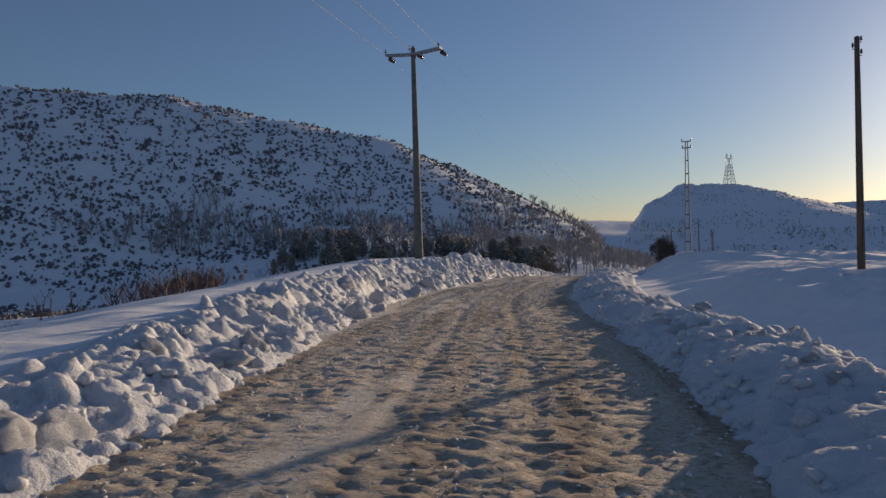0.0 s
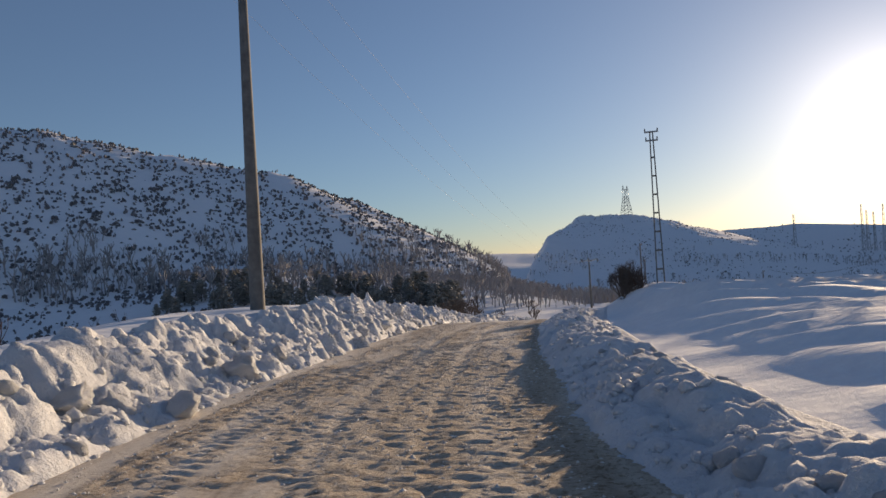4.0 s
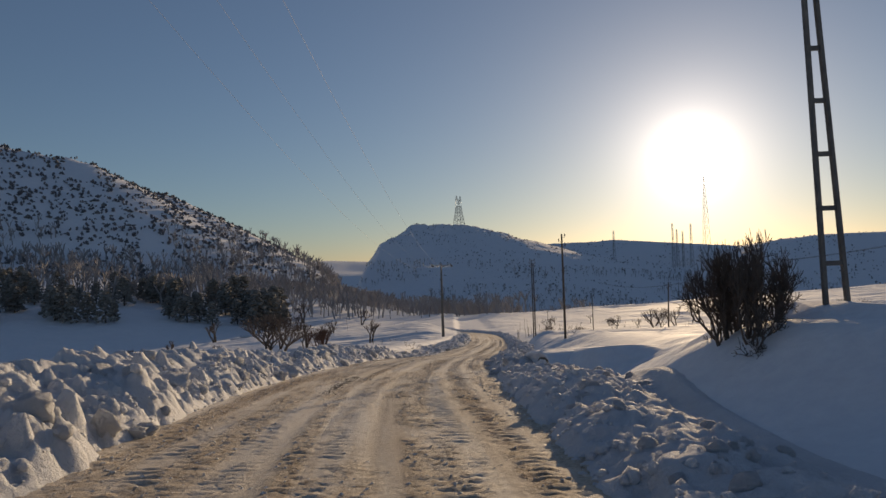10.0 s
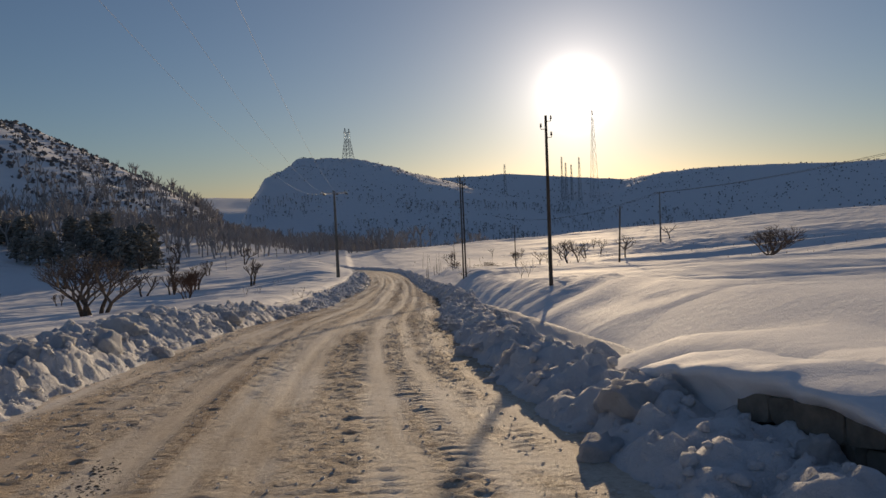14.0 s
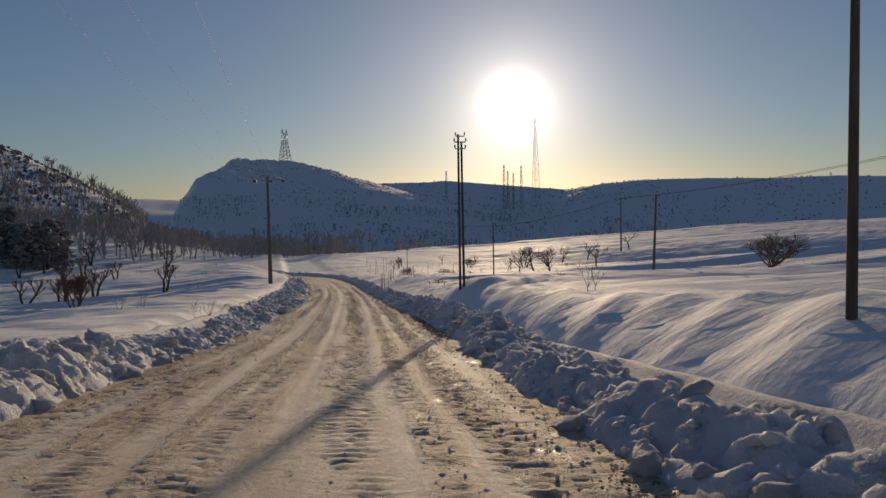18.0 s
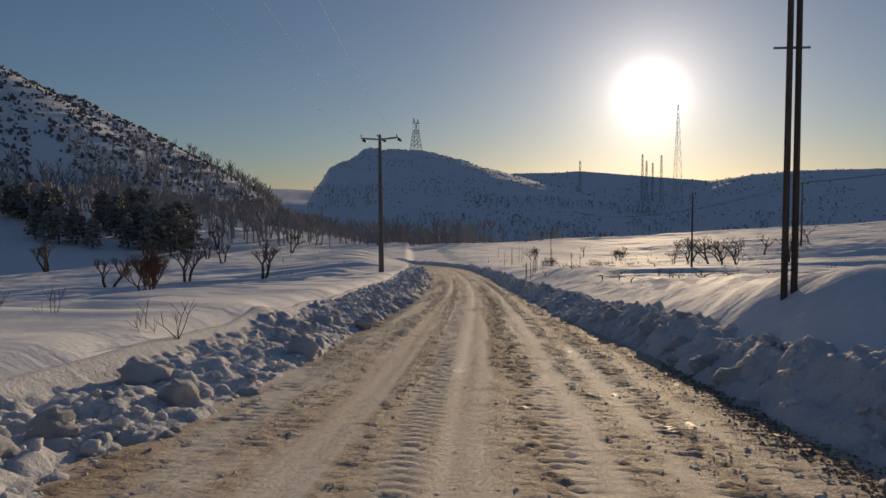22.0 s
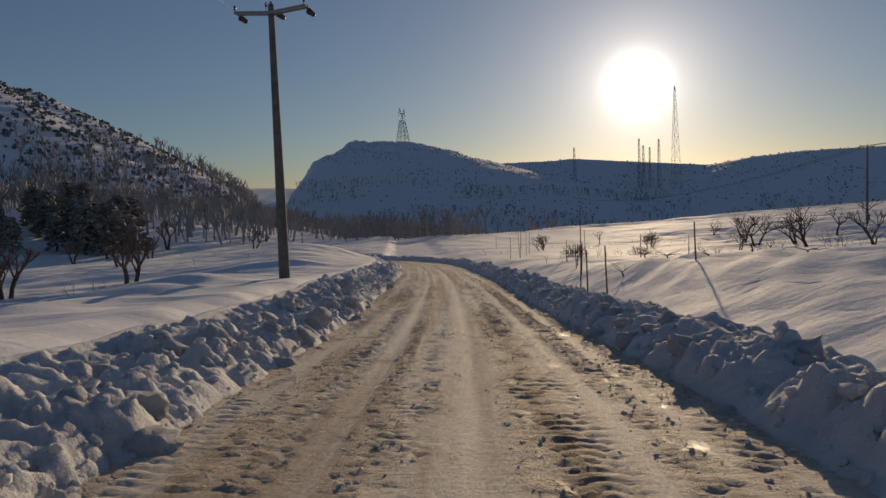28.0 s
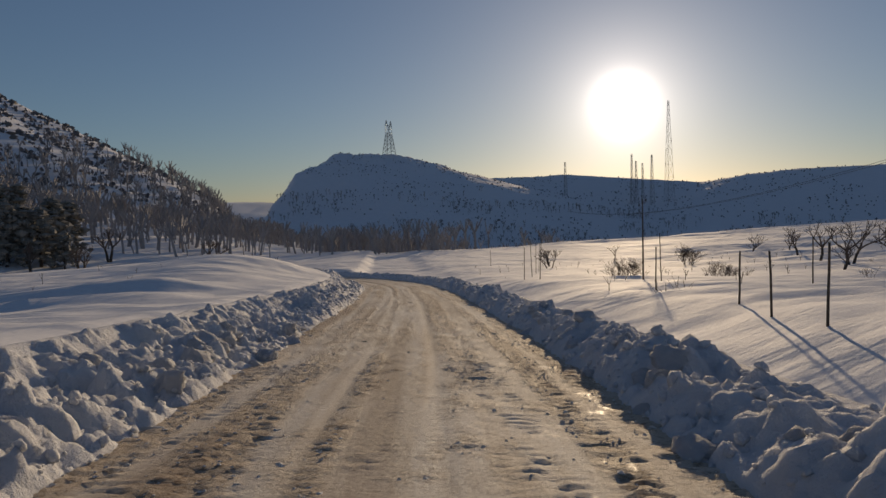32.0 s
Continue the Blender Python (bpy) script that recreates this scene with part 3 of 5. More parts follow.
def road_relief(s, l):
    """Tyre lugs in bands, broken crust between polished lanes, and shallow ruts of the packed snow."""
    z = 0.014 * fbm(s / 4.5, l / 1.3, 2, 61) + 0.003 * fbm(s / 0.2, l / 0.15, 3, 63)
    for k, (c, w, p, skew) in enumerate(((-2.0, 0.24, 0.19, 0.5), (-1.15, 0.2, 0.17, -0.7), (-0.15, 0.2, 0.2, 0.8), (1.1, 0.27, 0.2, 0.25), (1.75, 0.2, 0.18, 0.6), (2.35, 0.2, 0.18, -0.6))):
        d = l - c - 0.2 * vnoise(s / 14, s * 0 + c, 70)
        band = np.exp(-(d / w) ** 6)
        row = s / p + skew * np.abs(d) / p + 0.8 * vnoise(s / 0.35, l / 0.15, 72 + k)
        gap = np.abs(row - np.floor(row) - 0.5) * 2
        col = d / 0.15 + 0.5 * (np.floor(row) % 2) + 0.3 * vnoise(s / 0.2, l / 0.2, 76 + k)
        col = np.abs(col - np.floor(col) - 0.5) * 2
        worn = smooth(vnoise(s / 6, s * 0 + 3.3 * k, 80 + k) + 1.0 * vnoise(s / 0.35, l / 0.14, 81 + k), np.interp(s, (60, 100), (0.1, -0.25)), np.interp(s, (60, 100), (0.35, 0.1)))
        z = z + band * worn * (0.026 * (1 - smooth(gap, 0.5, 0.85)) * (1 - 0.8 * smooth(col, 0.65, 0.95)) - 0.014) - 0.004 * band
    loose = road_crust(s, l)
    crust = 0.5 * broken(s, l, 0.085, 91) + 0.4 * broken(s, l, 0.055, 92) + 0.2 * vnoise(s / 0.05, l / 0.07, 94)
    z = z + np.interp(s, (45, 75), (0.03, 0.027)) * loose * (crust - 0.3)
    rut = np.exp(-((l - 0.35 - 0.2 * vnoise(s / 17, s * 0, 95)) / 0.1) ** 2) + np.exp(-((l + 0.75 - 0.2 * vnoise(s / 19, s * 0, 96)) / 0.1) ** 2)
    return z - 0.016 * rut


def make_road():
    line, right = side_frame(0.044)
    s = np.arange(len(line)) * 0.044
    keep = ((s > 20) & (s < 165)) | ((s > 14) & (np.arange(len(s)) % 5 == 0))
    line, right, s = line[keep], right[keep], s[keep]
    q = np.linspace(-1, 1, 102)
    l = q[None, :] * (line[:, 3:4] + 0.75)
    S = np.repeat(s[:, None], len(q), 1)
    x = line[:, 0:1] + right[:, 0:1] * l
    y = line[:, 1:2] + right[:, 1:2] * l
    z = line[:, 2:3] + road_relief(S, l) - 0.02 * np.abs(q[None, :]) ** 3
    me = mesh_from("road", np.stack([x, y, z], -1).reshape(-1, 3), grid_faces(*x.shape)[:, ::-1], ROAD)
    uv = me.uv_layers.new(name="UVMap")
    idx = np.empty(len(me.loops), np.int32)
    me.loops.foreach_get("vertex_index", idx)
    uv.data.foreach_set("uv", np.stack([l.ravel()[idx], S.ravel()[idx]], 1).astype(np.float32).ravel())
    me.attributes.new("crust", "FLOAT", "POINT").data.foreach_set("value", road_crust(S, l).astype(np.float32).ravel())
    tagged(new("road", me), "ploughed road of packed brown-stained snow with tyre ruts", "road", kind="structure")


BANK_STEP = 0.06


def domes(x, y, seed):
    """Rounded lumps of many sizes that meet in sharp creases, 0 to 1."""
    i, j = np.floor(x), np.floor(y)
    best = np.zeros(np.broadcast(x, y).shape)
    for di in (-1, 0, 1):
        for dj in (-1, 0, 1):
            a, b = i + di, j + dj
            d = (x - a - 0.1 - 0.8 * hash2(a, b, seed)) ** 2 + (y - b - 0.1 - 0.8 * hash2(a, b, seed + 1)) ** 2
            r = 0.5 + 0.45 * hash2(a, b, seed + 2)
            best = np.maximum(best, (0.45 + 0.55 * hash2(a, b, seed + 3)) * np.maximum(1 - d / r ** 2, 0) ** 0.4)
    return best


def bank_height(side):
    """Grid of the ploughed bank: station, lateral offset from the road's edge and height."""
    step = BANK_STEP
    line, right = side_frame(step)
    n = len(line)
    off = np.arange(-0.35, 2.3, 0.053)
    wide = 1.0 if side < 0 else 0.78
    broad = np.interp(np.arange(n) * step, (44, 60), (1.25, 1.0)) if side < 0 else np.interp(np.arange(n) * step, (66, 88), (1.2, 0.78))
    calm = np.interp(np.arange(n) * step, (25, 46, 58, 90, 106, 112, 125, 132), (0.7, 0.8, 1.1, 0.95, 0.92, 0.62, 0.62, 0.92)) if side < 0 else np.interp(np.arange(n) * step, (66, 88), (0.5, 0.8))
    rng = np.random.default_rng(11 if side > 0 else 12)
    s = np.arange(n) * step
    top = (np.interp(s, (25, 40, 52, 64, 82, 92, 106, 112, 125, 132, 175), (0.16, 0.28, 0.56, 0.66, 0.62, 0.45, 0.34, 0.2, 0.2, 0.34, 0.34)) if side < 0 else np.interp(s, (20, 60, 80, 120, 130), (0.42, 0.42, 0.32, 0.34, 0.4))) + (0.36 * calm if side < 0 else 0.2 * calm) * fbm(s / 6, s * 0 + side, 3, 80) + (0.16 if side < 0 else 0.3) * calm * vnoise(s / 1.3, s * 0 + side, 83)
    peak = 0.8 + 0.35 * vnoise(s / 5, s * 0, 85)
    o = off[None, :]
    rise = smooth(o, -0.3, (broad * peak)[:, None]) ** (0.72 if side < 0 else 0.68)
    fall = 1 - smooth(o, (broad * peak)[:, None] + 0.1, np.minimum(2.25 * broad, 2.25)[:, None])
    h = top[:, None] * rise * fall
    for count, lo, hi in ((int(n * step * 1.6), 0.13, 0.22), (int(n * step * 5), 0.06, 0.13)):
        cs, co, cr = rng.uniform(0, s[-1], count), rng.normal(0.75 * wide, 0.5 * wide, count), rng.uniform(lo, hi, count)
        for a, b, r in zip(cs, co, cr):
            k = min(n - 1, int(a / step))
            b, r = b * broad[k] / wide, r * calm[k]
            i0, i1 = max(0, int((a - r) / step)), min(n, int((a + r) / step) + 2)
            j0, j1 = max(0, int((b - r + 0.35) / 0.053)), min(len(off), int((b + r + 0.35) / 0.053) + 2)
            if i1 <= i0 or j1 <= j0:
                continue
            d = ((s[i0:i1, None] - a) / r) ** 2 + ((off[None, j0:j1] - b) / r) ** 2
            cap = np.minimum(np.sqrt(np.maximum(1 - d, 0)) * 1.25, 1.0 + (0.3 * rng.random() - 0.15) * (s[i0:i1, None] - a) / r) * r * (d < 1)
            i = min(n - 1, int(a / step))
            foot = h[i, min(len(off) - 1, max(0, int((b + 0.35) / 0.053)))] - 0.25 * r
            h[i0:i1, j0:j1] = np.where(cap > 0, np.maximum(h[i0:i1, j0:j1], foot + cap), h[i0:i1, j0:j1])
    # puffy broken lumps with sharp creases between them
    puff, wx, wo = 0, s[:, None] + 0 * o, o + 0 * s[:, None]
    wx = wx + 0.12 * vnoise(wx / 0.3, wo / 0.3, 97)
    wo = wo + 0.12 * vnoise(wx / 0.3, wo / 0.3, 98)
    for size, amp, seed in ((0.85, 0.3, 90), (0.46, 0.22, 110), (0.24, 0.13, 130), (0.13, 0.06, 150)):
        puff = puff + amp * (domes((wx + 0.5 * wo) / size, (wo - 0.3 * wx) / size, seed) - 0.45)
    h = h + puff * smooth(o, -0.3, 0.1) * (1 - smooth(o, 1.7 * wide, 2.2 * wide)) * calm[:, None]
    h = h + 0.05 * calm[:, None] * smooth(o, -0.2, 0.2) * (broken(wx, wo, 0.11, 171) + 0.6 * broken(wo, wx, 0.07, 173) - 0.7)
    h = np.maximum(h, 0.03 + 0.05 * smooth(o, -0.2, 0.2))
    h = h * smooth(o, -0.35, -0.05) - 0.12 * (1 - smooth(o, -0.35, -0.2)) - 0.1 * smooth(o, 2.05, 2.25)
    return line, right, off, h


def make_bank(side, name):
    line, right, off, h = bank_height(side)
    at = np.arange(len(line)) * BANK_STEP
    shift = np.interp(at, (20, 33, 38, 44, 52, 60, 68, 98, 107, 112, 120, 125, 131, 140, 152, 160), (-0.05, 0.0, 0.15, 0.42, 0.4, 0.15, 0, 0, -0.3, -0.6, -0.6, -0.4, -0.38, -0.12, -0.15, 0)) if side < 0 else np.interp(at, (20, 64, 86, 94, 106, 111, 119, 125, 145, 158), (-0.7, -0.75, 0, 0.35, 0.4, 0.72, 0.7, 0.4, 0.2, 0))
    l = side * (line[:, 3:4] + shift[:, None] + off[None, :] + 0.12 * vnoise(np.arange(len(line)) * BANK_STEP / 1.6, np.zeros(len(line)), 95 + side)[:, None])
    x, y = line[:, 0:1] + right[:, 0:1] * l, line[:, 1:2] + right[:, 1:2] * l
    base = np.maximum(ground_height(x, y), line[:, 2:3] - 0.1)
    if side > 0:
        # the bank lies at the foot of the drifts, and beside the culvert down in the ditch
        u = x * SU + y * CU
        base = np.where((u > 51) & (u < 58.5), np.minimum(base, line[:, 2:3] - 0.1), np.where(u > 58, np.minimum(base, line[:, 2:3] + 0.08), base))
    z = base + h
    # past the last stretch of the drive a coarser sheet is enough
    keep = (at > 12) & (at < 185) | (np.arange(len(at)) % 4 == 0)
    f = grid_faces(int(keep.sum()), x.shape[1])
    ob = new(name, mesh_from(name, np.stack([x[keep], y[keep], z[keep]], -1).reshape(-1, 3), f[:, ::-1] if side > 0 else f, BANK))
    tagged(ob, "ploughed bank of broken lumpy snow along the road", "snow bank", "snow banks along the road", "structure")
    return ob, x, y, z


def clod_meshes(n):
    """Broken angular lumps of snow: a ball cut by planes, then crumbled."""
    out = []
    for k in range(n):
        bm = bmesh.new()
        bmesh.ops.create_icosphere(bm, subdivisions=3 if k < 4 else 2 if k < 7 else 1, radius=1)
        rng = random.Random(k)
        cuts = [(Vector((rng.uniform(-1, 1), rng.uniform(-1, 1), rng.uniform(-0.7, 1))).normalized(), rng.uniform(0.55, 0.9)) for _ in range(7)]
        for v in bm.verts:
            for c, depth in cuts:
                d = v.co.dot(c)
                if d > depth:
                    v.co -= c * (d - depth)
            o = v.co + Vector((k * 7, 0, 0))
            v.co *= 1.1 + 0.28 * noise.noise(o * 1.9) + (0.3 * noise.noise(o * 3.6) + 0.2 * noise.noise(o * 7.5) if k < 7 else 0.1 * rng.uniform(-1, 1))
            v.co.z *= 0.85
        me = bpy.data.meshes.new("snow_clod")
        bm.to_mesh(me)
        bm.free()
        for p in me.polygons:
            p.use_smooth = k < 7
        me.materials.append(CHUNK)
        out.append(me)
    return out

OCTA = (np.array([(1, 0, 0), (0, 1, 0), (-1, 0, 0), (0, -1, 0), (0, 0, 1), (0, 0, -1)], float),
        np.array([(0, 1, 4), (1, 2, 4), (2, 3, 4), (3, 0, 4), (1, 0, 5), (2, 1, 5), (3, 2, 5), (0, 3, 5)]))


# ---- snow clods broken off by the plough ----
def scatter_clods(bank, x, y, z, side, seed):
    """The clods nearest the car's way are pieces of their own; the rest, and the crumbs, are one sheet of rubble."""
    rng = random.Random(seed)
    shapes = clod_meshes(11)
    n, m = x.shape
    first, last = int(24 / BANK_STEP), int(172 / BANK_STEP)
    for k in range(290):
        i = rng.randrange(first, last)
        j = min(m - 4 if side < 0 else 34, max(4, int(rng.gauss(16 if side < 0 else 14, 9))))
        r = rng.choice((0.1, 0.12, 0.15, 0.18, 0.21, 0.25, 0.3) if side < 0 else (0.1, 0.12, 0.14, 0.16, 0.19, 0.23))
        if side > 0 and i * BANK_STEP < 80:
            r, j = r * 0.6, min(m - 8, j + 10)
        ob = new("snow_clod", rng.choice(shapes[:4] if r > 0.15 else shapes[4:7]))
        ob.parent = bank
        ob.matrix_basis = (pose(x[i, j], y[i, j], z[i, j] + 0.05 * r, rng.uniform(-35, 35), rng.uniform(-35, 35), rng.uniform(0, 360))
                           @ Matrix.Diagonal((r, r * rng.uniform(0.7, 1.2), r * rng.uniform(0.6, 1.0), 1)))
    verts, faces, count = [], [], 0
    base = []
    for me in shapes[7:]:
        base.append((np.array([v.co[:] for v in me.vertices]), np.array([p.vertices[:] for p in me.polygons])))
    rg = np.random.default_rng(seed)
    for k in range(6000):
        i = int(rg.integers(int(20 / BANK_STEP), int(215 / BANK_STEP)))
        j = int(np.clip(rg.normal((17, 10, 5)[k % 3], 10 if side < 0 else 7.5), 1, m - 3))
        r = 0.02 + (0.08 if j > 9 else 0.06) * rg.random() ** 2
        v, f = base[int(rg.integers(len(base)))]
        a, c = rg.uniform(0, 6.28), rg.uniform(-0.6, 0.6)
        rot = np.array(Euler((c, rg.uniform(-0.6, 0.6), a)).to_matrix())
        verts.append((v * (r, r * rg.uniform(0.7, 1.1), r * rg.uniform(0.6, 1))) @ rot.T + (x[i, j], y[i, j], z[i, j] + 0.15 * r))
        faces.append(f + count)
        count += len(v)
    ob = new("snow_rubble", mesh_from("snow_rubble", np.vstack(verts), np.vstack(faces), CHUNK))
    tagged(ob, "small broken snow clods lying on the ploughed bank", "snow rubble", "snow rubble", "stuff")


def chips(name, s, l, r, mat, label, category, rg):
    """Small broken pieces lying on the road at stations s and offsets l."""
    line, right = side_frame(0.5)
    i = np.minimum((s / 0.5).astype(int), len(line) - 1)
    t = np.stack([-right[i, 1], right[i, 0]], 1)
    x = line[i, 0] + right[i, 0] * l + t[:, 0] * (s - i * 0.5)
    y = line[i, 1] + right[i, 1] * l + t[:, 1] * (s - i * 0.5)
    z = np.interp(s, np.arange(len(line)) * 0.5, line[:, 2]) + road_relief(s, l)
    v = OCTA[0][None] * (1 + 0.45 * rg.uniform(-1, 1, (len(s), 6, 3))) * (r[:, None, None] * np.array((1.0, 1.0, 0.6)))
    a = rg.uniform(0, 6.28, len(s))[:, None]
    v = np.stack([v[:, :, 0] * np.cos(a) * 1.4 - v[:, :, 1] * np.sin(a), v[:, :, 0] * np.sin(a) * 1.4 + v[:, :, 1] * np.cos(a), v[:, :, 2]], -1)
    v = v + np.stack([x, y, z], -1)[:, None, :]
    f = (OCTA[1][None] + 6 * np.arange(len(s))[:, None, None]).reshape(-1, 3)
    tagged(new(name, mesh_from(name, v.reshape(-1, 3), f, mat, False)), label, category, "", "stuff")


def road_crumbs():
    """Loose chips of snow thrown up by tyres, thickest in a few bands along the road, and patches of brown dirt."""
    rg = np.random.default_rng(44)
    n = 64000
    s, l = rg.uniform(22, 185, n), rg.uniform(-2.9, 3.3, n)
    ok = rg.random(n) < 0.06 + 0.75 * road_crust(s, l) + 0.3 * smooth(np.abs(l), 2.0, 2.6)
    s, l = s[ok], l[ok]
    chips("snow_crumbs", s, l, 0.007 + 0.016 * rg.random(len(s)) ** 3, CRUMB, "loose dirty snow crumbs strewn over the packed road", "snow crumbs", rg)
    n = 6000
    s, l = rg.uniform(22, 175, n), rg.uniform(-3.1, 3.1, n)
    ok = rg.random(n) < 0.7 * road_crust(s, l) + 0.6 * smooth(np.abs(l), 2.2, 2.9)
    s, l = s[ok], l[ok]
    chips("snow_chunks", s, l, 0.012 + 0.022 * rg.random(len(s)) ** 4, CRUMB, "broken lumps of dirty snow on the packed road", "snow chunks", rg)
    for n, s0, s1, l0, wide in ((900, 77, 83.5, -0.97, 0.1), (330, 93.4, 96.6, 2.95, 0.15), (2600, 110, 119.5, 3.4, 0.13)):
        s = s0 + (s1 - s0) * rg.beta(1.6, 1.6, n)
        l = l0 + wide * rg.normal(0, 1, n) + 0.1 * vnoise(s / 0.8, s * 0, 99)
        chips("road_dirt", s, l, 0.006 + 0.013 * rg.random(n) ** 2, STONE, "patch of brown gravel and dirt on the packed snow road", "road dirt", rg)


# ---- poles and wires ----
def insulator(bm, base, up, size=1.0):
    lathe(bm, base, up, [(h * size, r * size) for h, r in ((0, 0.02), (0.03, 0.02), (0.04, 0.06), (0.08, 0.05), (0.09, 0.03), (0.1, 0.055), (0.14, 0.045),
                                                           (0.15, 0.028), (0.16, 0.05), (0.2, 0.04), (0.22, 0.02))])


def t_pole(x, y, z, height, turn, label):
    """A tapered concrete pole with a steel crossarm, three strain insulators and three pins."""
    ob = thing("power_pole", x, y, z, label, "power pole", "concrete power poles", turn)
    bm = bmesh.new()
    lathe(bm, (0, 0, -1.0), (0, 0, 1), [(0, 0.21), (1.0, 0.2), (1 + height * 0.5, 0.15), (1 + height, 0.105), (1.03 + height, 0.09)], 12)
    part("shaft", bm, CONCRETE, ob)
    bm = bmesh.new()
    for s in (-1, 1):
        bar(bm, (0, -0.1, height - 0.28), (s * 1.38, -0.1, height - 0.16), 0.09, 0.1)
        bar(bm, (0, 0.1, height - 0.28), (s * 1.38, 0.1, height - 0.16), 0.09, 0.1)
        bar(bm, (s * 1.3, -0.13, height - 0.16), (s * 1.3, 0.13, height - 0.16), 0.06)
    bmesh.ops.bevel(bm, geom=bm.edges[:], offset=0.008, segments=1)
    part("crossarm", bm, STEEL, ob, "grey steel crossarm")
    bm = bmesh.new()
    tube(bm, (0, 0, height), (0, 0, height + 0.12), 0.045)
    part("cap", bm, STEEL, ob)
    for s in (-1.32, 0.16, 1.32):
        bm = bmesh.new()
        insulator(bm, (s, 0.12, height - 0.26), (0.25, 1, -0.28), 1.9)
        part("strain_insulator", bm, PORCELAIN, ob, "dark brown strain insulator")
    for s in (-1.36, -0.14, 1.3):
        bm = bmesh.new()
        tube(bm, (s, -0.1, height - 0.16), (s, -0.1, height - 0.05), 0.012)
        insulator(bm, (s, -0.1, height - 0.08), (0, 0, 1), 0.8)
        part("pin_insulator", bm, PORCELAIN, ob, "dark brown pin insulator")
    return ob


def timber_pole(x, y, z, height, turn, label, arms, lean=0.0, radius=0.085):
    """A round pole with bracketed insulators: arms lists (drop from the top, side)."""
    ob = thing("telephone_pole", x, y, z, label, "telephone pole", "line poles in the field", turn)
    ob.matrix_basis = pose(x, y, z, 0, lean, turn)
    bm = bmesh.new()
    lathe(bm, (0, 0, -0.8), (0, 0, 1), [(0, radius * 1.25), (0.8, radius * 1.2), (0.8 + height * 0.5, radius), (0.8 + height, radius * 0.75), (0.83 + height, radius * 0.6)], 10)
    part("shaft", bm, TIMBER, ob)
    for drop, side in arms:
        bm = bmesh.new()
        tube(bm, (0, 0, height - drop - 0.04), (side * 0.15, 0, height - drop - 0.04), 0.011, sides=6)
        tube(bm, (side * 0.15, 0, height - drop - 0.04), (side * 0.15, 0, height - drop + 0.05), 0.011, sides=6)
        b = part("bracket", bm, STEEL, ob)
        bm = bmesh.new()
        insulator(bm, (side * 0.15, 0, height - drop), (0, 0, 1), 0.6)
        part("insulator", bm, PORCELAIN, b, "small brown insulator")
    return ob


def ladder_pole(x, y, z, height, turn):
    """Two concrete legs that lean together, joined by rungs, with two short crossarms."""
    ob = thing("ladder_pole", x, y, z, "grey two-legged concrete ladder pole on the snowy rise", "power pole", "", turn)
    ob.matrix_basis = pose(x, y, z, -4.5, 0, turn)
    foot, head = 0.17, 0.06
    for s in (-1, 1):
        bm = bmesh.new()
        bar(bm, (s * foot, 0, -1.0), (s * head, 0, height), 0.056, 0.09)
        bmesh.ops.bevel(bm, geom=bm.edges[:], offset=0.012, segments=1)
        part("leg", bm, CONCRETE, ob)
    for k in range(7):
        h = 0.55 + k * (height - 0.9) / 7
        half = foot + (head - foot) * (h + 1) / (height + 1)
        bm = bmesh.new()
        bar(bm, (-half, 0, h), (half, 0, h), 0.045, 0.07)
        part("rung", bm, CONCRETE, ob)
    for drop, half in ((0.03, 0.3), (0.42, 0.27)):
        bm = bmesh.new()
        bar(bm, (-half, -0.07, height - drop), (half, -0.07, height - drop), 0.06, 0.06)
        c = part("crossarm", bm, STEEL, ob, "short grey steel crossarm")
        for s in (-1, 1):
            bm = bmesh.new()
            insulator(bm, (s * (half - 0.03), -0.07, height - drop + 0.03), (0, 0, 1), 0.6)
            part("insulator", bm, PORCELAIN, c, "small brown insulator")
    return ob


def twin_pole(x, y, z, height, turn):
    """Two timber legs side by side, spread at the foot, with staggered insulator arms."""
    ob = thing("twin_pole", x, y, z, "brown two-legged timber line pole behind the bank", "telephone pole", "line poles in the field", turn)
    for s in (-1, 1):
        bm = bmesh.new()
        tube(bm, (s * 0.074, 0, -0.9), (s * 0.06, 0, height if s < 0 else height * 0.95), 0.05, 0.04, 10)
        part("leg", bm, TIMBER, ob)
    bm = bmesh.new()
    bar(bm, (-0.26, 0.09, height * 0.62), (0.26, 0.09, height * 0.62), 0.03, 0.03)
    part("step_bar", bm, STEEL, ob)
    for drop, half in ((0.08, 0.17), (0.3, 0.22), (0.55, 0.2)):
        bm = bmesh.new()
        bar(bm, (-half, -0.08, height - drop), (half, -0.08, height - drop), 0.04, 0.04)
        c = part("crossarm", bm, STEEL, ob)
        for s in (-1, 1):
            bm = bmesh.new()
            insulator(bm, (s * half, -0.08, height - drop + 0.02), (0, 0, 1), 0.6)
            part("insulator", bm, PORCELAIN, c, "small brown insulator")
    return ob


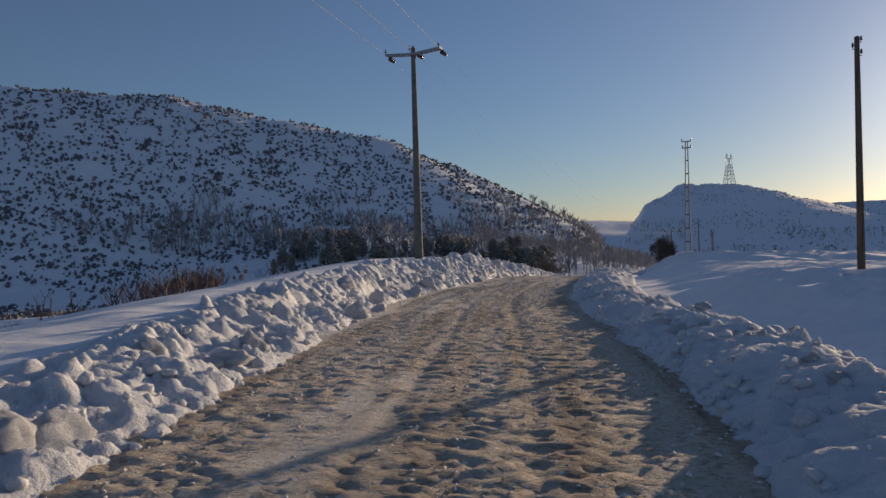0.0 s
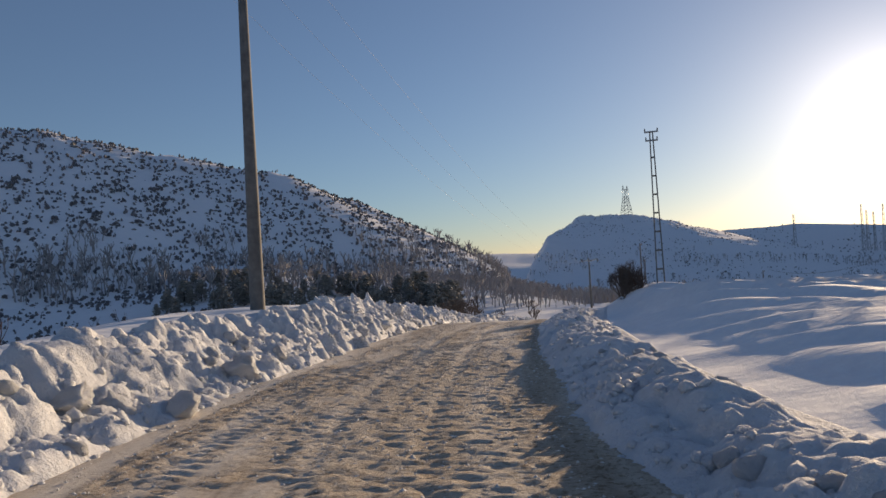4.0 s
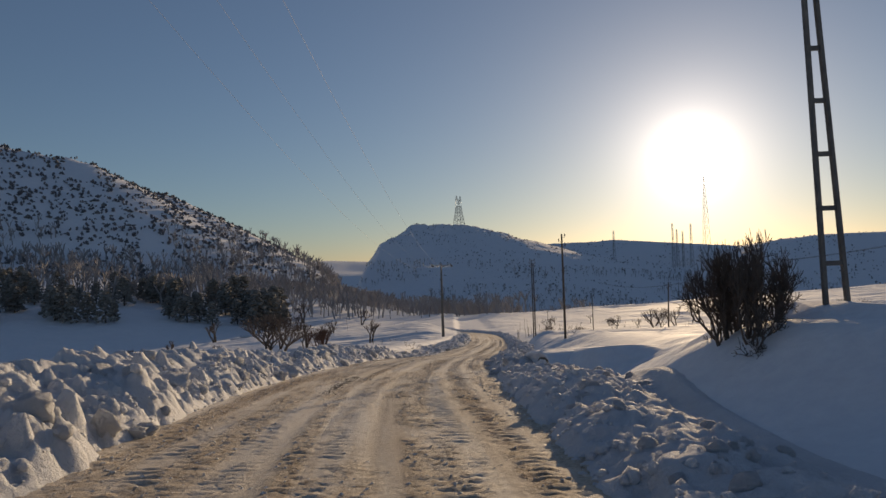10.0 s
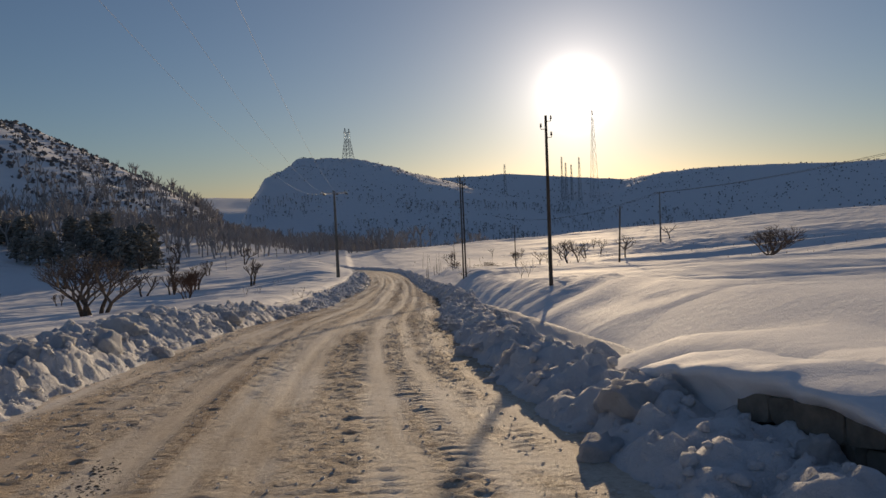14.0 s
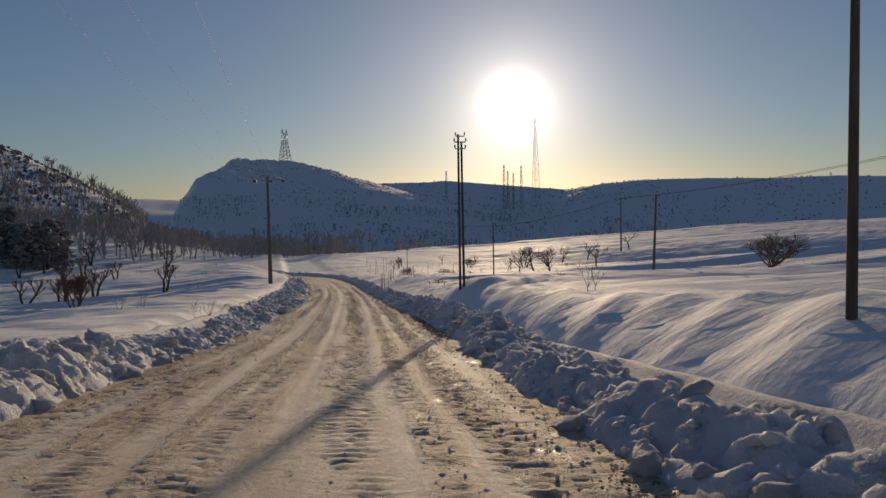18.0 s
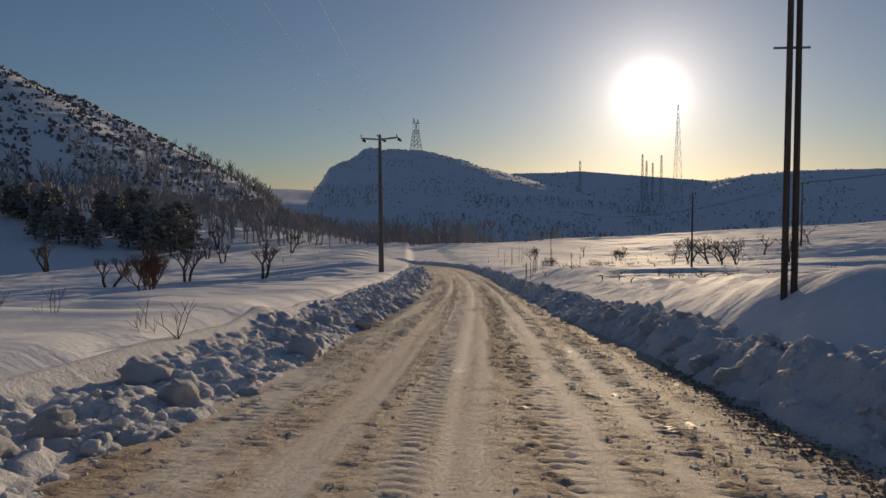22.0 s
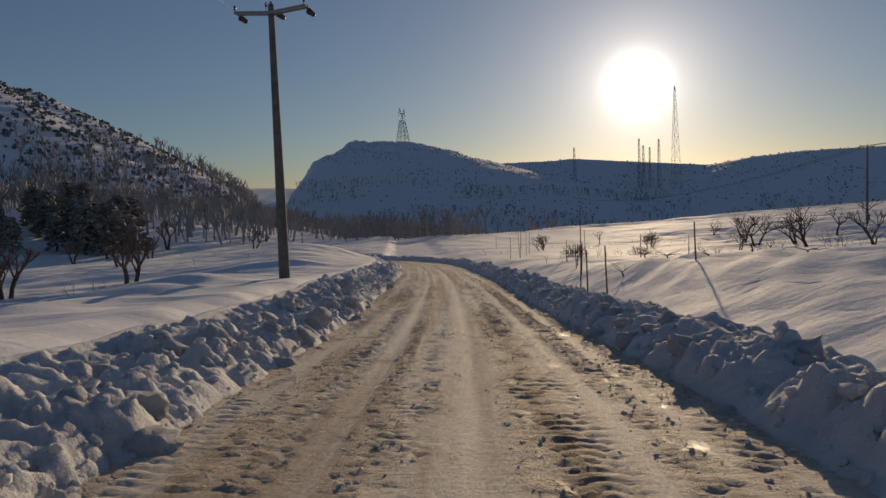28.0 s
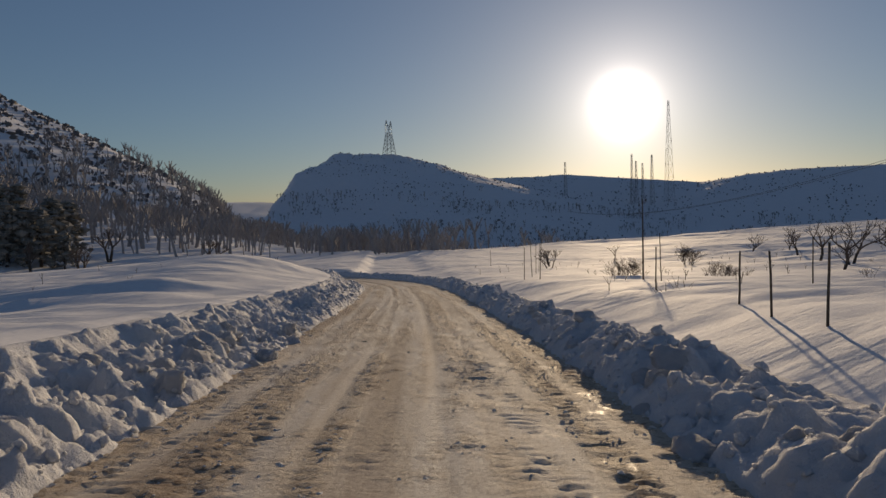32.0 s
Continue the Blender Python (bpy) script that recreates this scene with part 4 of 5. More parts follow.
def wire(a, b, sag, radius=0.012, mat=None, label="thin power wire sagging between poles"):
    a, b = Vector(a), Vector(b)
    n = 24
    side = (b - a).cross(Vector((0, 0, 1))).normalized()
    up = side.cross(b - a).normalized()
    verts = []
    for i in range(n + 1):
        p = a.lerp(b, i / n) - Vector((0, 0, sag * 4 * (i / n) * (1 - i / n)))
        verts += [(p + side * radius * math.cos(k) + up * radius * math.sin(k))[:] for k in (0, 1.571, 3.142, 4.712)]
    faces = [(4 * i + k, 4 * i + (k + 1) % 4, 4 * i + 4 + (k + 1) % 4, 4 * i + 4 + k) for i in range(n) for k in range(4)]
    me = mesh_from("overhead_wire", np.array(verts), np.array(faces), mat or WIRE, False)
    tagged(new("overhead_wire", me), label, "wire", "overhead wires")


def lattice_tower(name, x, y, z, height, foot, head, panels, label, group="", arms=(), horns=False, w=0.3, legs=4):
    """A tapered lattice tower: legs, crossed bracing and, where given, crossarms."""
    ob = thing(name, x, y, z, label, "lattice tower", group, 40)
    corner = lambda k, h: Vector((math.cos(2 * math.pi * (k + 0.5) / legs), math.sin(2 * math.pi * (k + 0.5) / legs), 0)) * (foot + (head - foot) * h / height) * 0.7 + Vector((0, 0, h))
    for k in range(legs):
        bm = bmesh.new()
        bar(bm, corner(k, -2), corner(k, height), w)
        part("leg", bm, STEEL, ob)
    hs = [height * (1 - (1 - i / panels) ** 1.15) for i in range(panels + 1)]
    for k in range(legs):
        bm = bmesh.new()
        for i, (a, b) in enumerate(zip(hs, hs[1:])):
            bar(bm, corner(k, a), corner(k + 1, b), w * 0.55)
            bar(bm, corner(k + 1, a), corner(k, b), w * 0.55)
            bar(bm, corner(k, b), corner(k + 1, b), w * 0.55)
        part("bracing", bm, STEEL, ob)
    for h, half in arms:
        bm = bmesh.new()
        bar(bm, (-half, 0, h), (half, 0, h), w * 1.2)
        for s in (-1, 1):
            bar(bm, (s * half, 0, h), (0, 0, h + 1.4), w * 0.7)
            bar(bm, (s * half * 0.9, 0, h), (s * half * 0.9, 0, h - 1.6), w * 0.6)
        part("crossarm", bm, STEEL, ob)
    if horns:
        for s in (-1, 1):
            bm = bmesh.new()
            for e in (-1, 1):
                bar(bm, (s * head * 0.5, e * head * 0.5, height), (s * 4.6, e * 0.8, height + 6.5), w)
                bar(bm, (0, e * head * 0.4, height + 2.0), (s * 3.6, e * 0.8, height + 6.5), w * 0.7)
                bar(bm, (s * 4.6, e * 0.8, height + 6.5), (s * 4.2, 0, height + 11), w * 0.8)
                bar(bm, (s * 2.6, e * 0.8, height + 6.5), (s * 4.2, 0, height + 11), w * 0.6)
            part("horn", bm, STEEL, ob)
        bm = bmesh.new()
        for e in (-1, 1):
            bar(bm, (-6.5, 0, height + 6.5), (6.5, 0, height + 6.5), w * 1.3)
            bar(bm, (e * 6.5, 0, height + 6.5), (e * 4.4, 0, height + 8.2), w * 0.7)
        part("crossarm", bm, STEEL, ob)
    return ob


# ---- trees ----
def grow(rng, p, d, length, radius, depth, out, bend, split, shrink, up):
    """Adds the branch segments (from, to, r0, r1, depth) of one limb and all that grows from it."""
    steps = 3 if depth > 0 else 2
    for k in range(steps):
        d = (d + Vector((rng.uniform(-bend, bend), rng.uniform(-bend, bend), rng.uniform(-bend, bend) + up))).normalized()
        q = p + d * length / steps
        r = radius * (1 - 0.28 * (k + 1) / steps)
        out.append((p, q, radius * (1 - 0.28 * k / steps), r, depth))
        p = q
        if depth > 1 and k > 0 and rng.random() < 0.55:
            side = (d + Vector((rng.uniform(-1, 1), rng.uniform(-1, 1), rng.uniform(-0.1, 0.7))) * 0.9).normalized()
            grow(rng, p, side, length * shrink * rng.uniform(0.6, 0.9), r * 0.55, depth - 1, out, bend, split, shrink, up)
    if depth > 0:
        for k in range(split):
            a = 2 * math.pi * (k + rng.random() * 0.7) / split
            side = (d * 0.9 + Vector((math.cos(a), math.sin(a), 0.3)) * rng.uniform(0.45, 0.85)).normalized()
            grow(rng, p, side, length * shrink * rng.uniform(0.75, 1.1), radius * 0.55, depth - 1, out, bend, split, shrink, up)


def tree_segments(seed, height, depth=3, trunk=0.3, split=3, bend=0.16, shrink=0.68, up=0.05, stems=1, radius=0.06):
    rng = random.Random(seed)
    out = []
    for k in range(stems):
        a = 2 * math.pi * k / stems + rng.random()
        d = Vector((math.cos(a), math.sin(a), 0)) * (0.32 if stems > 1 else 0.05) + Vector((0, 0, 1))
        grow(rng, Vector((math.cos(a) * 0.12 * (stems > 1), math.sin(a) * 0.12 * (stems > 1), -0.25)), d.normalized(), height * trunk, height * radius / (1 + 0.3 * (stems > 1)), depth, out, bend, split, shrink, up)
    top = max(q.z for _, q, *_ in out)
    s = height / top
    return [(p * s, q * s, a * s, b * s, k) for p, q, a, b, k in out], depth


def bare_tree(x, y, z, seed, height, label, group="bare trees in the field", name="bare_tree", twigs=None, fine=0.008, widen=1.0, **kw):
    segs, depth = tree_segments(seed, height, **kw)
    across = Vector((widen, widen, 1))
    segs = [(p * across, q * across, a, b, k) for p, q, a, b, k in segs]
    ob = thing(name, x, y, z, label, name.replace("bare_", ""), group, 0)
    stem = [s for s in segs if s[4] == depth]
    for i in range(0, len(stem), 3):
        bm = bmesh.new()
        for p, q, a, b, k in stem[i:i + 3]:
            tube(bm, p, q, a, b, 7)
        part("trunk", bm, BARK, ob)
    bm = bmesh.new()
    for p, q, a, b, k in segs:
        if k != depth:
            tube(bm, p, q, max(a, fine), max(b, fine * 0.75), 4 if k > 1 else 3, False)
    part("crown", bm, twigs or TWIG, ob, "leafless branches and twigs")
    return ob


def vine(x, y, z, rng):
    """A short crooked stock with a few long arms that droop and curl up at the ends."""
    ob = thing("vine", x, y, z, "low crooked vine stock poking out of the snow", "vine", "vine stocks in the snow", rng.uniform(0, 360))
    top = Vector((rng.uniform(-0.08, 0.08), rng.uniform(-0.08, 0.08), rng.uniform(0.12, 0.22)))
    bm = bmesh.new()
    mid = top * 0.5 + Vector((rng.uniform(-0.04, 0.04), rng.uniform(-0.04, 0.04), 0))
    tube(bm, (0, 0, -0.2), mid, 0.03, 0.026, 6)
    tube(bm, mid, top, 0.026, 0.022, 6)
    part("stock", bm, BARK, ob)
    for k in range(rng.randint(3, 6)):
        bm = bmesh.new()
        a = rng.uniform(0, 6.28)
        p, rise = top.copy(), rng.uniform(0.0, 0.5)
        for i in range(4):
            q = p + Vector((math.cos(a), math.sin(a), rise)) * rng.uniform(0.08, 0.17)
            q.z = max(q.z, 0.02)
            tube(bm, p, q, 0.013 - 0.0024 * i, 0.0106 - 0.0024 * i, 4, i == 3)
            p, a, rise = q, a + rng.uniform(-0.6, 0.6), rise + rng.uniform(-0.45, 0.35)
        part("arm", bm, BARK, ob)


def merged(name, shapes, places, mat, label, category, group=""):
    """Many small shapes as one object: shapes are (verts, faces); places are (x, y, z, scale, height scale, turn, shape)."""
    verts, faces, count = [], [], 0
    for x, y, z, s, sh, a, k in places:
        v, f = shapes[int(k)]
        c, n = math.cos(a), math.sin(a)
        w = np.stack([(v[:, 0] * c - v[:, 1] * n) * s + x, (v[:, 0] * n + v[:, 1] * c) * s + y, v[:, 2] * sh + z], 1)
        verts.append(w)
        faces.append(f + count)
        count += len(v)
    ob = new(name, mesh_from(name, np.vstack(verts), np.vstack(faces), mat, False))
    tagged(ob, label, category, group, "stuff")


def tuft(seed, clumps, width=0.5):
    """A ragged bush, one unit high, of small pointed clumps."""
    rg = np.random.default_rng(seed)
    vs, fs = [], []
    for k in range(clumps):
        v = OCTA[0] * rg.uniform(0.18, 0.32, 3) * (1.2, 1.2, 1.2) * (1 + 0.4 * rg.uniform(-1, 1, (6, 3)))
        c = np.array([rg.normal(0, 0.5) * width, rg.normal(0, 0.5) * width, 0.08 + 0.42 * rg.random()])
        vs.append(v * (0.75 + 0.5 * rg.random()) + c)
        fs.append(OCTA[1] + 6 * k)
    return np.vstack(vs), np.vstack(fs)


def twig_tree(seed, depth=2, split=4, trunk=0.45, radius=0.013, least=0.0042):
    """A light bare tree, one unit high, of three-sided twigs."""
    segs, _ = tree_segments(seed, 1.0, depth=depth, trunk=trunk, split=split, bend=0.14, shrink=0.55, up=0.12, radius=radius)
    vs, fs = [], []
    for p, q, a, b, k in segs:
        d = (q - p).normalized()
        e = d.orthogonal().normalized()
        g = d.cross(e)
        n = len(vs)
        a, b = max(a, least), max(b, least * 0.7)
        for c, r in ((p, a), (q, b)):
            for t in (0, 2.094, 4.189):
                vs.append(c + (e * math.cos(t) + g * math.sin(t)) * r)
        for i in range(3):
            j = (i + 1) % 3
            fs += [(n + i, n + j, n + 3 + j), (n + i, n + 3 + j, n + 3 + i)]
    return np.array([v[:] for v in vs]), np.array(fs)


def evergreen(x, y, z, seed, height):
    ob = thing("evergreen_tree", x, y, z, "dense evergreen tree in the valley, paled by haze in its colour", "tree", "dark evergreen trees")
    bm = bmesh.new()
    tube(bm, (0, 0, -0.5), (0, 0, height * 0.8), height * 0.03, height * 0.008, 6)
    part("trunk", bm, BARK, ob)
    rg = np.random.default_rng(seed)
    vs, fs = [], []
    for k in range(170):
        h = rg.random() ** 0.8
        w = (0.08 + 0.25 * (1 - h * h)) * height * (0.75 + 0.4 * rg.random())
        a = rg.uniform(0, 6.28)
        rr = w * math.sqrt(rg.random())
        v = OCTA[0] * rg.uniform(0.03, 0.075, 3) * (1.3, 1.3, 0.8) * height * (1 + 0.4 * rg.uniform(-1, 1, (6, 3)))
        vs.append(v + (math.cos(a) * rr, math.sin(a) * rr, height * (0.12 + 0.86 * h) - 0.25 * rr))
        fs.append(OCTA[1] + 6 * k)
    crown = new("crown", mesh_from("crown", np.vstack(vs), np.vstack(fs), PINE, False))
    crown.parent = ob
    return ob


# ---- stones, posts ----
def fence_post(x, y, z, height, lean, seed):
    ob = thing("fence_post", x, y, z, "thin dark wooden fence post standing in deep snow", "fence post", "fence posts")
    rng = random.Random(seed)
    bm = bmesh.new()
    tx, ty = lean + rng.uniform(-0.03, 0.03), rng.uniform(-0.03, 0.03)
    p = Vector((0, 0, -0.4))
    for k in range(4):
        q = Vector((tx * height * (k + 1) / 4, ty * height * (k + 1) / 4 + rng.uniform(-0.01, 0.01), -0.4 + (height + 0.4) * (k + 1) / 4))
        tube(bm, p, q, 0.023 - 0.0015 * k, 0.0215 - 0.0015 * k, 6, k in (0, 3))
        p = q
    part("stake", bm, TIMBER, ob)
    bm = bmesh.new()
    lathe(bm, (tx * height, ty * height, height - 0.01), (0, 0, 1), ((0, 0.017), (0.012, 0.02), (0.024, 0.01)), 6)
    part("snow_cap", bm, CHUNK, ob, "cap of snow")


def culvert_wall():
    """A low stone wall under a snow lip on the far side of the ditch."""
    ob = thing("culvert_wall", 14.85, 53.05, -1.83, "low dry stone culvert wall under a lip of snow", "stone wall", "", -104)
    ob.matrix_basis = pose(14.85, 53.05, -1.83, 0, -7.2, -104)
    rng = random.Random(5)
    for row in range(2):
        px = -0.05 + 0.12 * (row % 2)
        while px < 1.45:
            w = rng.uniform(0.24, 0.46)
            bm = bmesh.new()
            bmesh.ops.create_cube(bm, size=1)
            for v in bm.verts:
                v.co = Vector((v.co.x * w * 0.95, v.co.y * 0.3, v.co.z * 0.2)) + Vector((rng.uniform(-0.02, 0.02), rng.uniform(-0.03, 0.03), rng.uniform(-0.02, 0.02)))
            bmesh.ops.bevel(bm, geom=bm.edges[:], offset=0.03, segments=1)
            bmesh.ops.translate(bm, verts=bm.verts[:], vec=(px + w / 2, 0.07 + rng.uniform(-0.03, 0.03), 0.18 + 0.21 * row))
            part("stone", bm, STONE, ob)
            px += w
    # the cut face of the drift: foot, undercut face, curled lip and a back that runs into the field
    profile = ((-0.5, -0.12), (-0.25, 0.0), (-0.1, 0.06), (-0.03, 0.16), (-0.01, 0.28), (-0.03, 0.4), (-0.09, 0.5), (-0.15, 0.57), (-0.16, 0.62), (-0.1, 0.66), (0.05, 0.685), (0.3, 0.69), (0.6, 0.68), (1.0, 0.62))
    n = 64
    verts = []
    for i in range(n + 1):
        x = -1.85 + 3.8 * i / n
        tall = 1 - abs(i / n * 2 - 1) ** 5
        bare = max(0, min(1, (x - 0.02) / 0.1)) * max(0, min(1, (1.5 - x) / 0.12))
        for py, pz in profile:
            w = Vector((x, py * 1.4, pz))
            wave = 0.14 * noise.noise(Vector((x * 1.1, 0, 3))) + 0.06 * noise.noise(Vector((x * 3.7, 0, 8)))
            clear = bare * max(0, min(1, (noise.noise(Vector((x * 5.1, pz * 1.3, 6))) + 0.3) * 5)) * (0.03 < pz < 0.45)
            verts.append((x, py + wave + 0.24 * clear + 0.035 * noise.noise(w * 5), (pz + 0.05 * noise.noise(w * 2.1)) * (0.25 + 0.75 * tall) - 0.1 * (1 - tall)))
    me = mesh_from("snow_lip", np.array(verts), grid_faces(n + 1, len(profile)), SNOW)
    lip = new("snow_lip", me)
    lip.parent = ob
    tagged(lip, "undercut face and curled lip of drifted snow")


# ---- build: the setting ----
make_ground()
make_road()
for side, name, seed in ((-1, "snow_bank_left", 21), (1, "snow_bank_right", 22)):
    bank, bx, by, bz = make_bank(side, name)
    scatter_clods(bank, bx, by, bz, side, seed)

road_crumbs()

# ---- poles ----
t_pole(-1.05, 33.28, 0.45, 9.8, -24, "tall grey concrete power pole with a steel crossarm beside the road")
t_pole(40.0, 126.43, -7.6, 9.75, -39, "tall grey concrete power pole with a steel crossarm in the snowfield")
timber_pole(10.99, 19.04, ground_at(10.99, 19.04), 6.48 - ground_at(10.99, 19.04), 20, "weathered timber line pole on the snowy rise",
            ((0.08, 1), (0.28, -1), (0.42, 1)), 0, 0.082)
timber_pole(23.62, 66.67, ground_at(23.62, 66.67), 2.66 - ground_at(23.62, 66.67), -34, "slim weathered timber line pole on the drifted slope",
            ((0.1, 1), (0.33, -1), (0.58, 1)), 0, 0.052)
ladder_pole(14.85, 43.8, ground_at(14.85, 43.8), 7.1 - ground_at(14.85, 43.8), -24)
twin_pole(31.73, 85.1, ground_at(31.73, 85.1), 1.75 - ground_at(31.73, 85.1), -28)
timber_pole(46.28, 87.95, ground_at(46.28, 87.95), -0.5 - ground_at(46.28, 87.95), -30, "thin dark line pole leaning in the field", ((0.1, 1), (0.3, -1)), 2, 0.06)
timber_pole(51.53, 108.1, ground_at(51.53, 108.1), 4.1, -25, "thin dark line pole in the field", ((0.1, 1), (0.3, -1)), 0, 0.05)
timber_pole(65.2, 143.4, ground_at(65.2, 143.4), 3.6, -20, "thin dark line pole far across the field", ((0.1, 1), (0.3, -1)), 0, 0.035)
t_pole(138.4, 172.4, ground_at(138.4, 172.4), 0.9 - ground_at(138.4, 172.4), -10, "distant concrete power pole on the snowy slope")

T1, T2 = Vector((-1.05, 33.28, 10.1)), Vector((40.0, 126.43, 2.0))
for s in (-1.35, 0.0, 1.32):
    a = T1 + Vector((math.cos(radians(-24)), math.sin(radians(-24)), 0)) * s
    b = T2 + Vector((math.cos(radians(-39)), math.sin(radians(-39)), 0)) * s
    wire(a, b, 3.2, 0.005)
    wire(a, (-10.5 + s, -12, 10.3), 0.6, 0.015)
for s in (-0.8, 0.8):
    wire((138.4, 172.4 + s, 0.8), (118, 92 + s, 7.5), 1.2, 0.03, TIMBER, "dark cable sagging from a far pole")
    wire((138.4, 172.4 + s, 0.8), (196, 330 + s, -6), 4.0, 0.03, TIMBER, "dark cable sagging from a far pole")

lattice_tower("pylon", 287.8, 723.2, 50, 18, 8.6, 4.0, 5, "grey steel lattice pylon on the hill crest", "pylons on the hills", (), True, 0.3)
for mx, my, h, f in ((453, 552, 79, 7.0), (443, 560, 40, 3.2), (434, 568, 34, 2.7), (428, 566, 40, 2.5), (438, 565, 33, 2.0),
                     (392, 604, 28, 2.4), (610, 372, 17, 3.6)):
    lattice_tower("radio_mast", mx, my, ground_at(mx, my) - 0.5, h, f, 0.9, 9 if h > 30 else 5, "tall slim lattice mast on the far ridge", "masts on the ridge", (), False, 0.18, 3 if h > 25 else 4)

# ---- trees: pollards and bare trees in the fields ----
POLLARD = dict(depth=4, trunk=0.36, split=3, bend=0.2, shrink=0.6, up=0.07, radius=0.042)
for k, (px, py, h, stems) in enumerate(((22.16, 148.5, 2.7, 2), (28.8, 149.24, 3.5, 2), (26.09, 149.58, 3.8, 1), (25.3, 147.7, 2.9, 2), (35.37, 146.1, 3.7, 2), (35.3, 174, 2.4, 2),
                                        (14.5, 185.15, 4.0, 3), (6.1, 145.8, 2.8, 1), (0.5, 150, 2.0, 2), (12.5, 149, 1.6, 2), (34.5, 255, 5.0, 1), (42, 250, 5.0, 2),
                                        (29, 248, 4.5, 2), (63.9, 262, 5.0, 2), (46.8, 270, 6.5, 2))):
    bare_tree(px, py, ground_at(px, py), 40 + k, h, "leafless pollarded tree with knotty dark limbs in the snowfield", stems=stems, **POLLARD)
bare_tree(24.7, 133.0, ground_at(24.7, 133.0), 61, 3.6, "bushy many-stemmed bare tree with reddish twigs in the snowfield", depth=4, trunk=0.26, split=4, bend=0.18, shrink=0.72,
          up=0.12, radius=0.02, stems=5, twigs=RUSSET, fine=0.006)
bare_tree(12.3, 84.9, ground_at(12.3, 84.9), 65, 2.9, "spreading many-stemmed bare tree with knotty dark limbs beside the road", depth=4, trunk=0.24, split=3, bend=0.24, shrink=0.74,
          up=0.05, radius=0.03, stems=5, widen=1.35, fine=0.011)
for k, (px, py, h) in enumerate(((89.97, 107.9, 5.2), (77.8, 129.7, 3.0), (56.6, 110.9, 1.5), (98.2, 152, 3.2), (112, 172, 3.2), (116.5, 161, 3.4), (94.0, 153.5, 3.4),
                                 (100.3, 160.7, 3.4), (107.9, 159.2, 3.2), (86.1, 181.2, 2.0), (94, 137.5, 3.4), (83.05, 138.7, 3.6), (87, 149.3, 2.0),
                                 (133, 189.6, 2.8), (148, 178.7, 3.6), (91.5, 189, 2.0), (104.9, 182, 2.2), (106, 195, 2.2), (120, 185, 2.6), (98, 199, 2.4))):
    bare_tree(px, py, ground_at(px, py), 90 + k, h, "leafless spreading tree with fine dark twigs on the snowy slope", depth=4 if k == 0 else 3, trunk=0.22 if k in (0, 3) else 0.3,
              split=4 if k == 0 else 3, bend=0.28, shrink=0.72, up=0.05, radius=0.026, stems=1 if k % 3 else 2, widen=1.5 if k == 0 else 1.15, fine=0.012)
for k, (px, py, h) in enumerate(((23.2, 89.75, 0.55), (23.6, 89.9, 0.75), (21.15, 91.65, 0.5), (29.7, 76.3, 0.8), (57.4, 133.7, 0.4), (33.5, 128, 0.5), (51, 113, 0.5),
                                 (55, 118, 0.4), (59, 122, 0.4), (60, 127, 0.4), (63, 125, 0.4), (66, 131, 0.5), (70, 136, 0.5), (47.5, 104, 0.4), (52, 101, 0.4))):
    bare_tree(px, py, ground_at(px, py), 140 + k, h, "small leafless sapling poking out of the snow", "saplings in the snow", "sapling", depth=2, trunk=0.4, split=3,
              bend=0.18, shrink=0.7, up=0.08, radius=0.011, stems=1 if k < 2 else 2, fine=0.004)
bare_tree(13.5, 44.25, ground_at(13.5, 44.25), 171, 1.5, "dense round leafless bush of fine twigs on the drift", "round bushes", "bush", depth=4, trunk=0.17, split=4, bend=0.42,
          shrink=0.72, up=0.03, radius=0.012, stems=11, fine=0.0045, widen=0.5)
for px, py, h, seed in ((67.5, 147.2, 1.1, 172), (73.0, 146.0, 0.9, 173), (97.5, 173.3, 1.9, 174)):
    bare_tree(px, py, ground_at(px, py), seed, h, "round leafless bush of fine twigs in the snow", "round bushes", "bush", depth=3, trunk=0.22, split=4, bend=0.35,
              shrink=0.7, up=0.05, radius=0.01, stems=7, fine=0.005 * h)

# ---- old vines lying in the snow ----
rng = random.Random(19)
for k, (px, py) in enumerate(((44.1, 106.2), (43.4, 104.0), (45.1, 102.4), (46.0, 103.6), (44.2, 101.0), (46.8, 105.2), (42.6, 102.2), (47.5, 101.6), (45.6, 99.6), (48.5, 104.2),
                              (47.0, 98.8), (49.8, 101.4), (43.2, 98.6), (48.0, 117.4), (49.4, 115.4), (50.6, 118.4), (51.6, 120.6), (52.6, 116.8), (49.0, 112.0), (50.6, 110.0))):
    vine(px, py, ground_at(px, py), rng)

# ---- evergreens at the foot of the hill ----
rng = random.Random(77)
for k in range(94):
    px, py = (rng.uniform(-2, 40), rng.uniform(258, 292)) if k < 46 else (rng.uniform(-64, -2), rng.uniform(256, 305))
    evergreen(px, py, ground_at(px, py), 300 + k, rng.choice((6.5, 7.5, 8.5, 9.5, 11)) * rng.uniform(0.9, 1.05) * (1 - 0.2 * (k >= 46)))

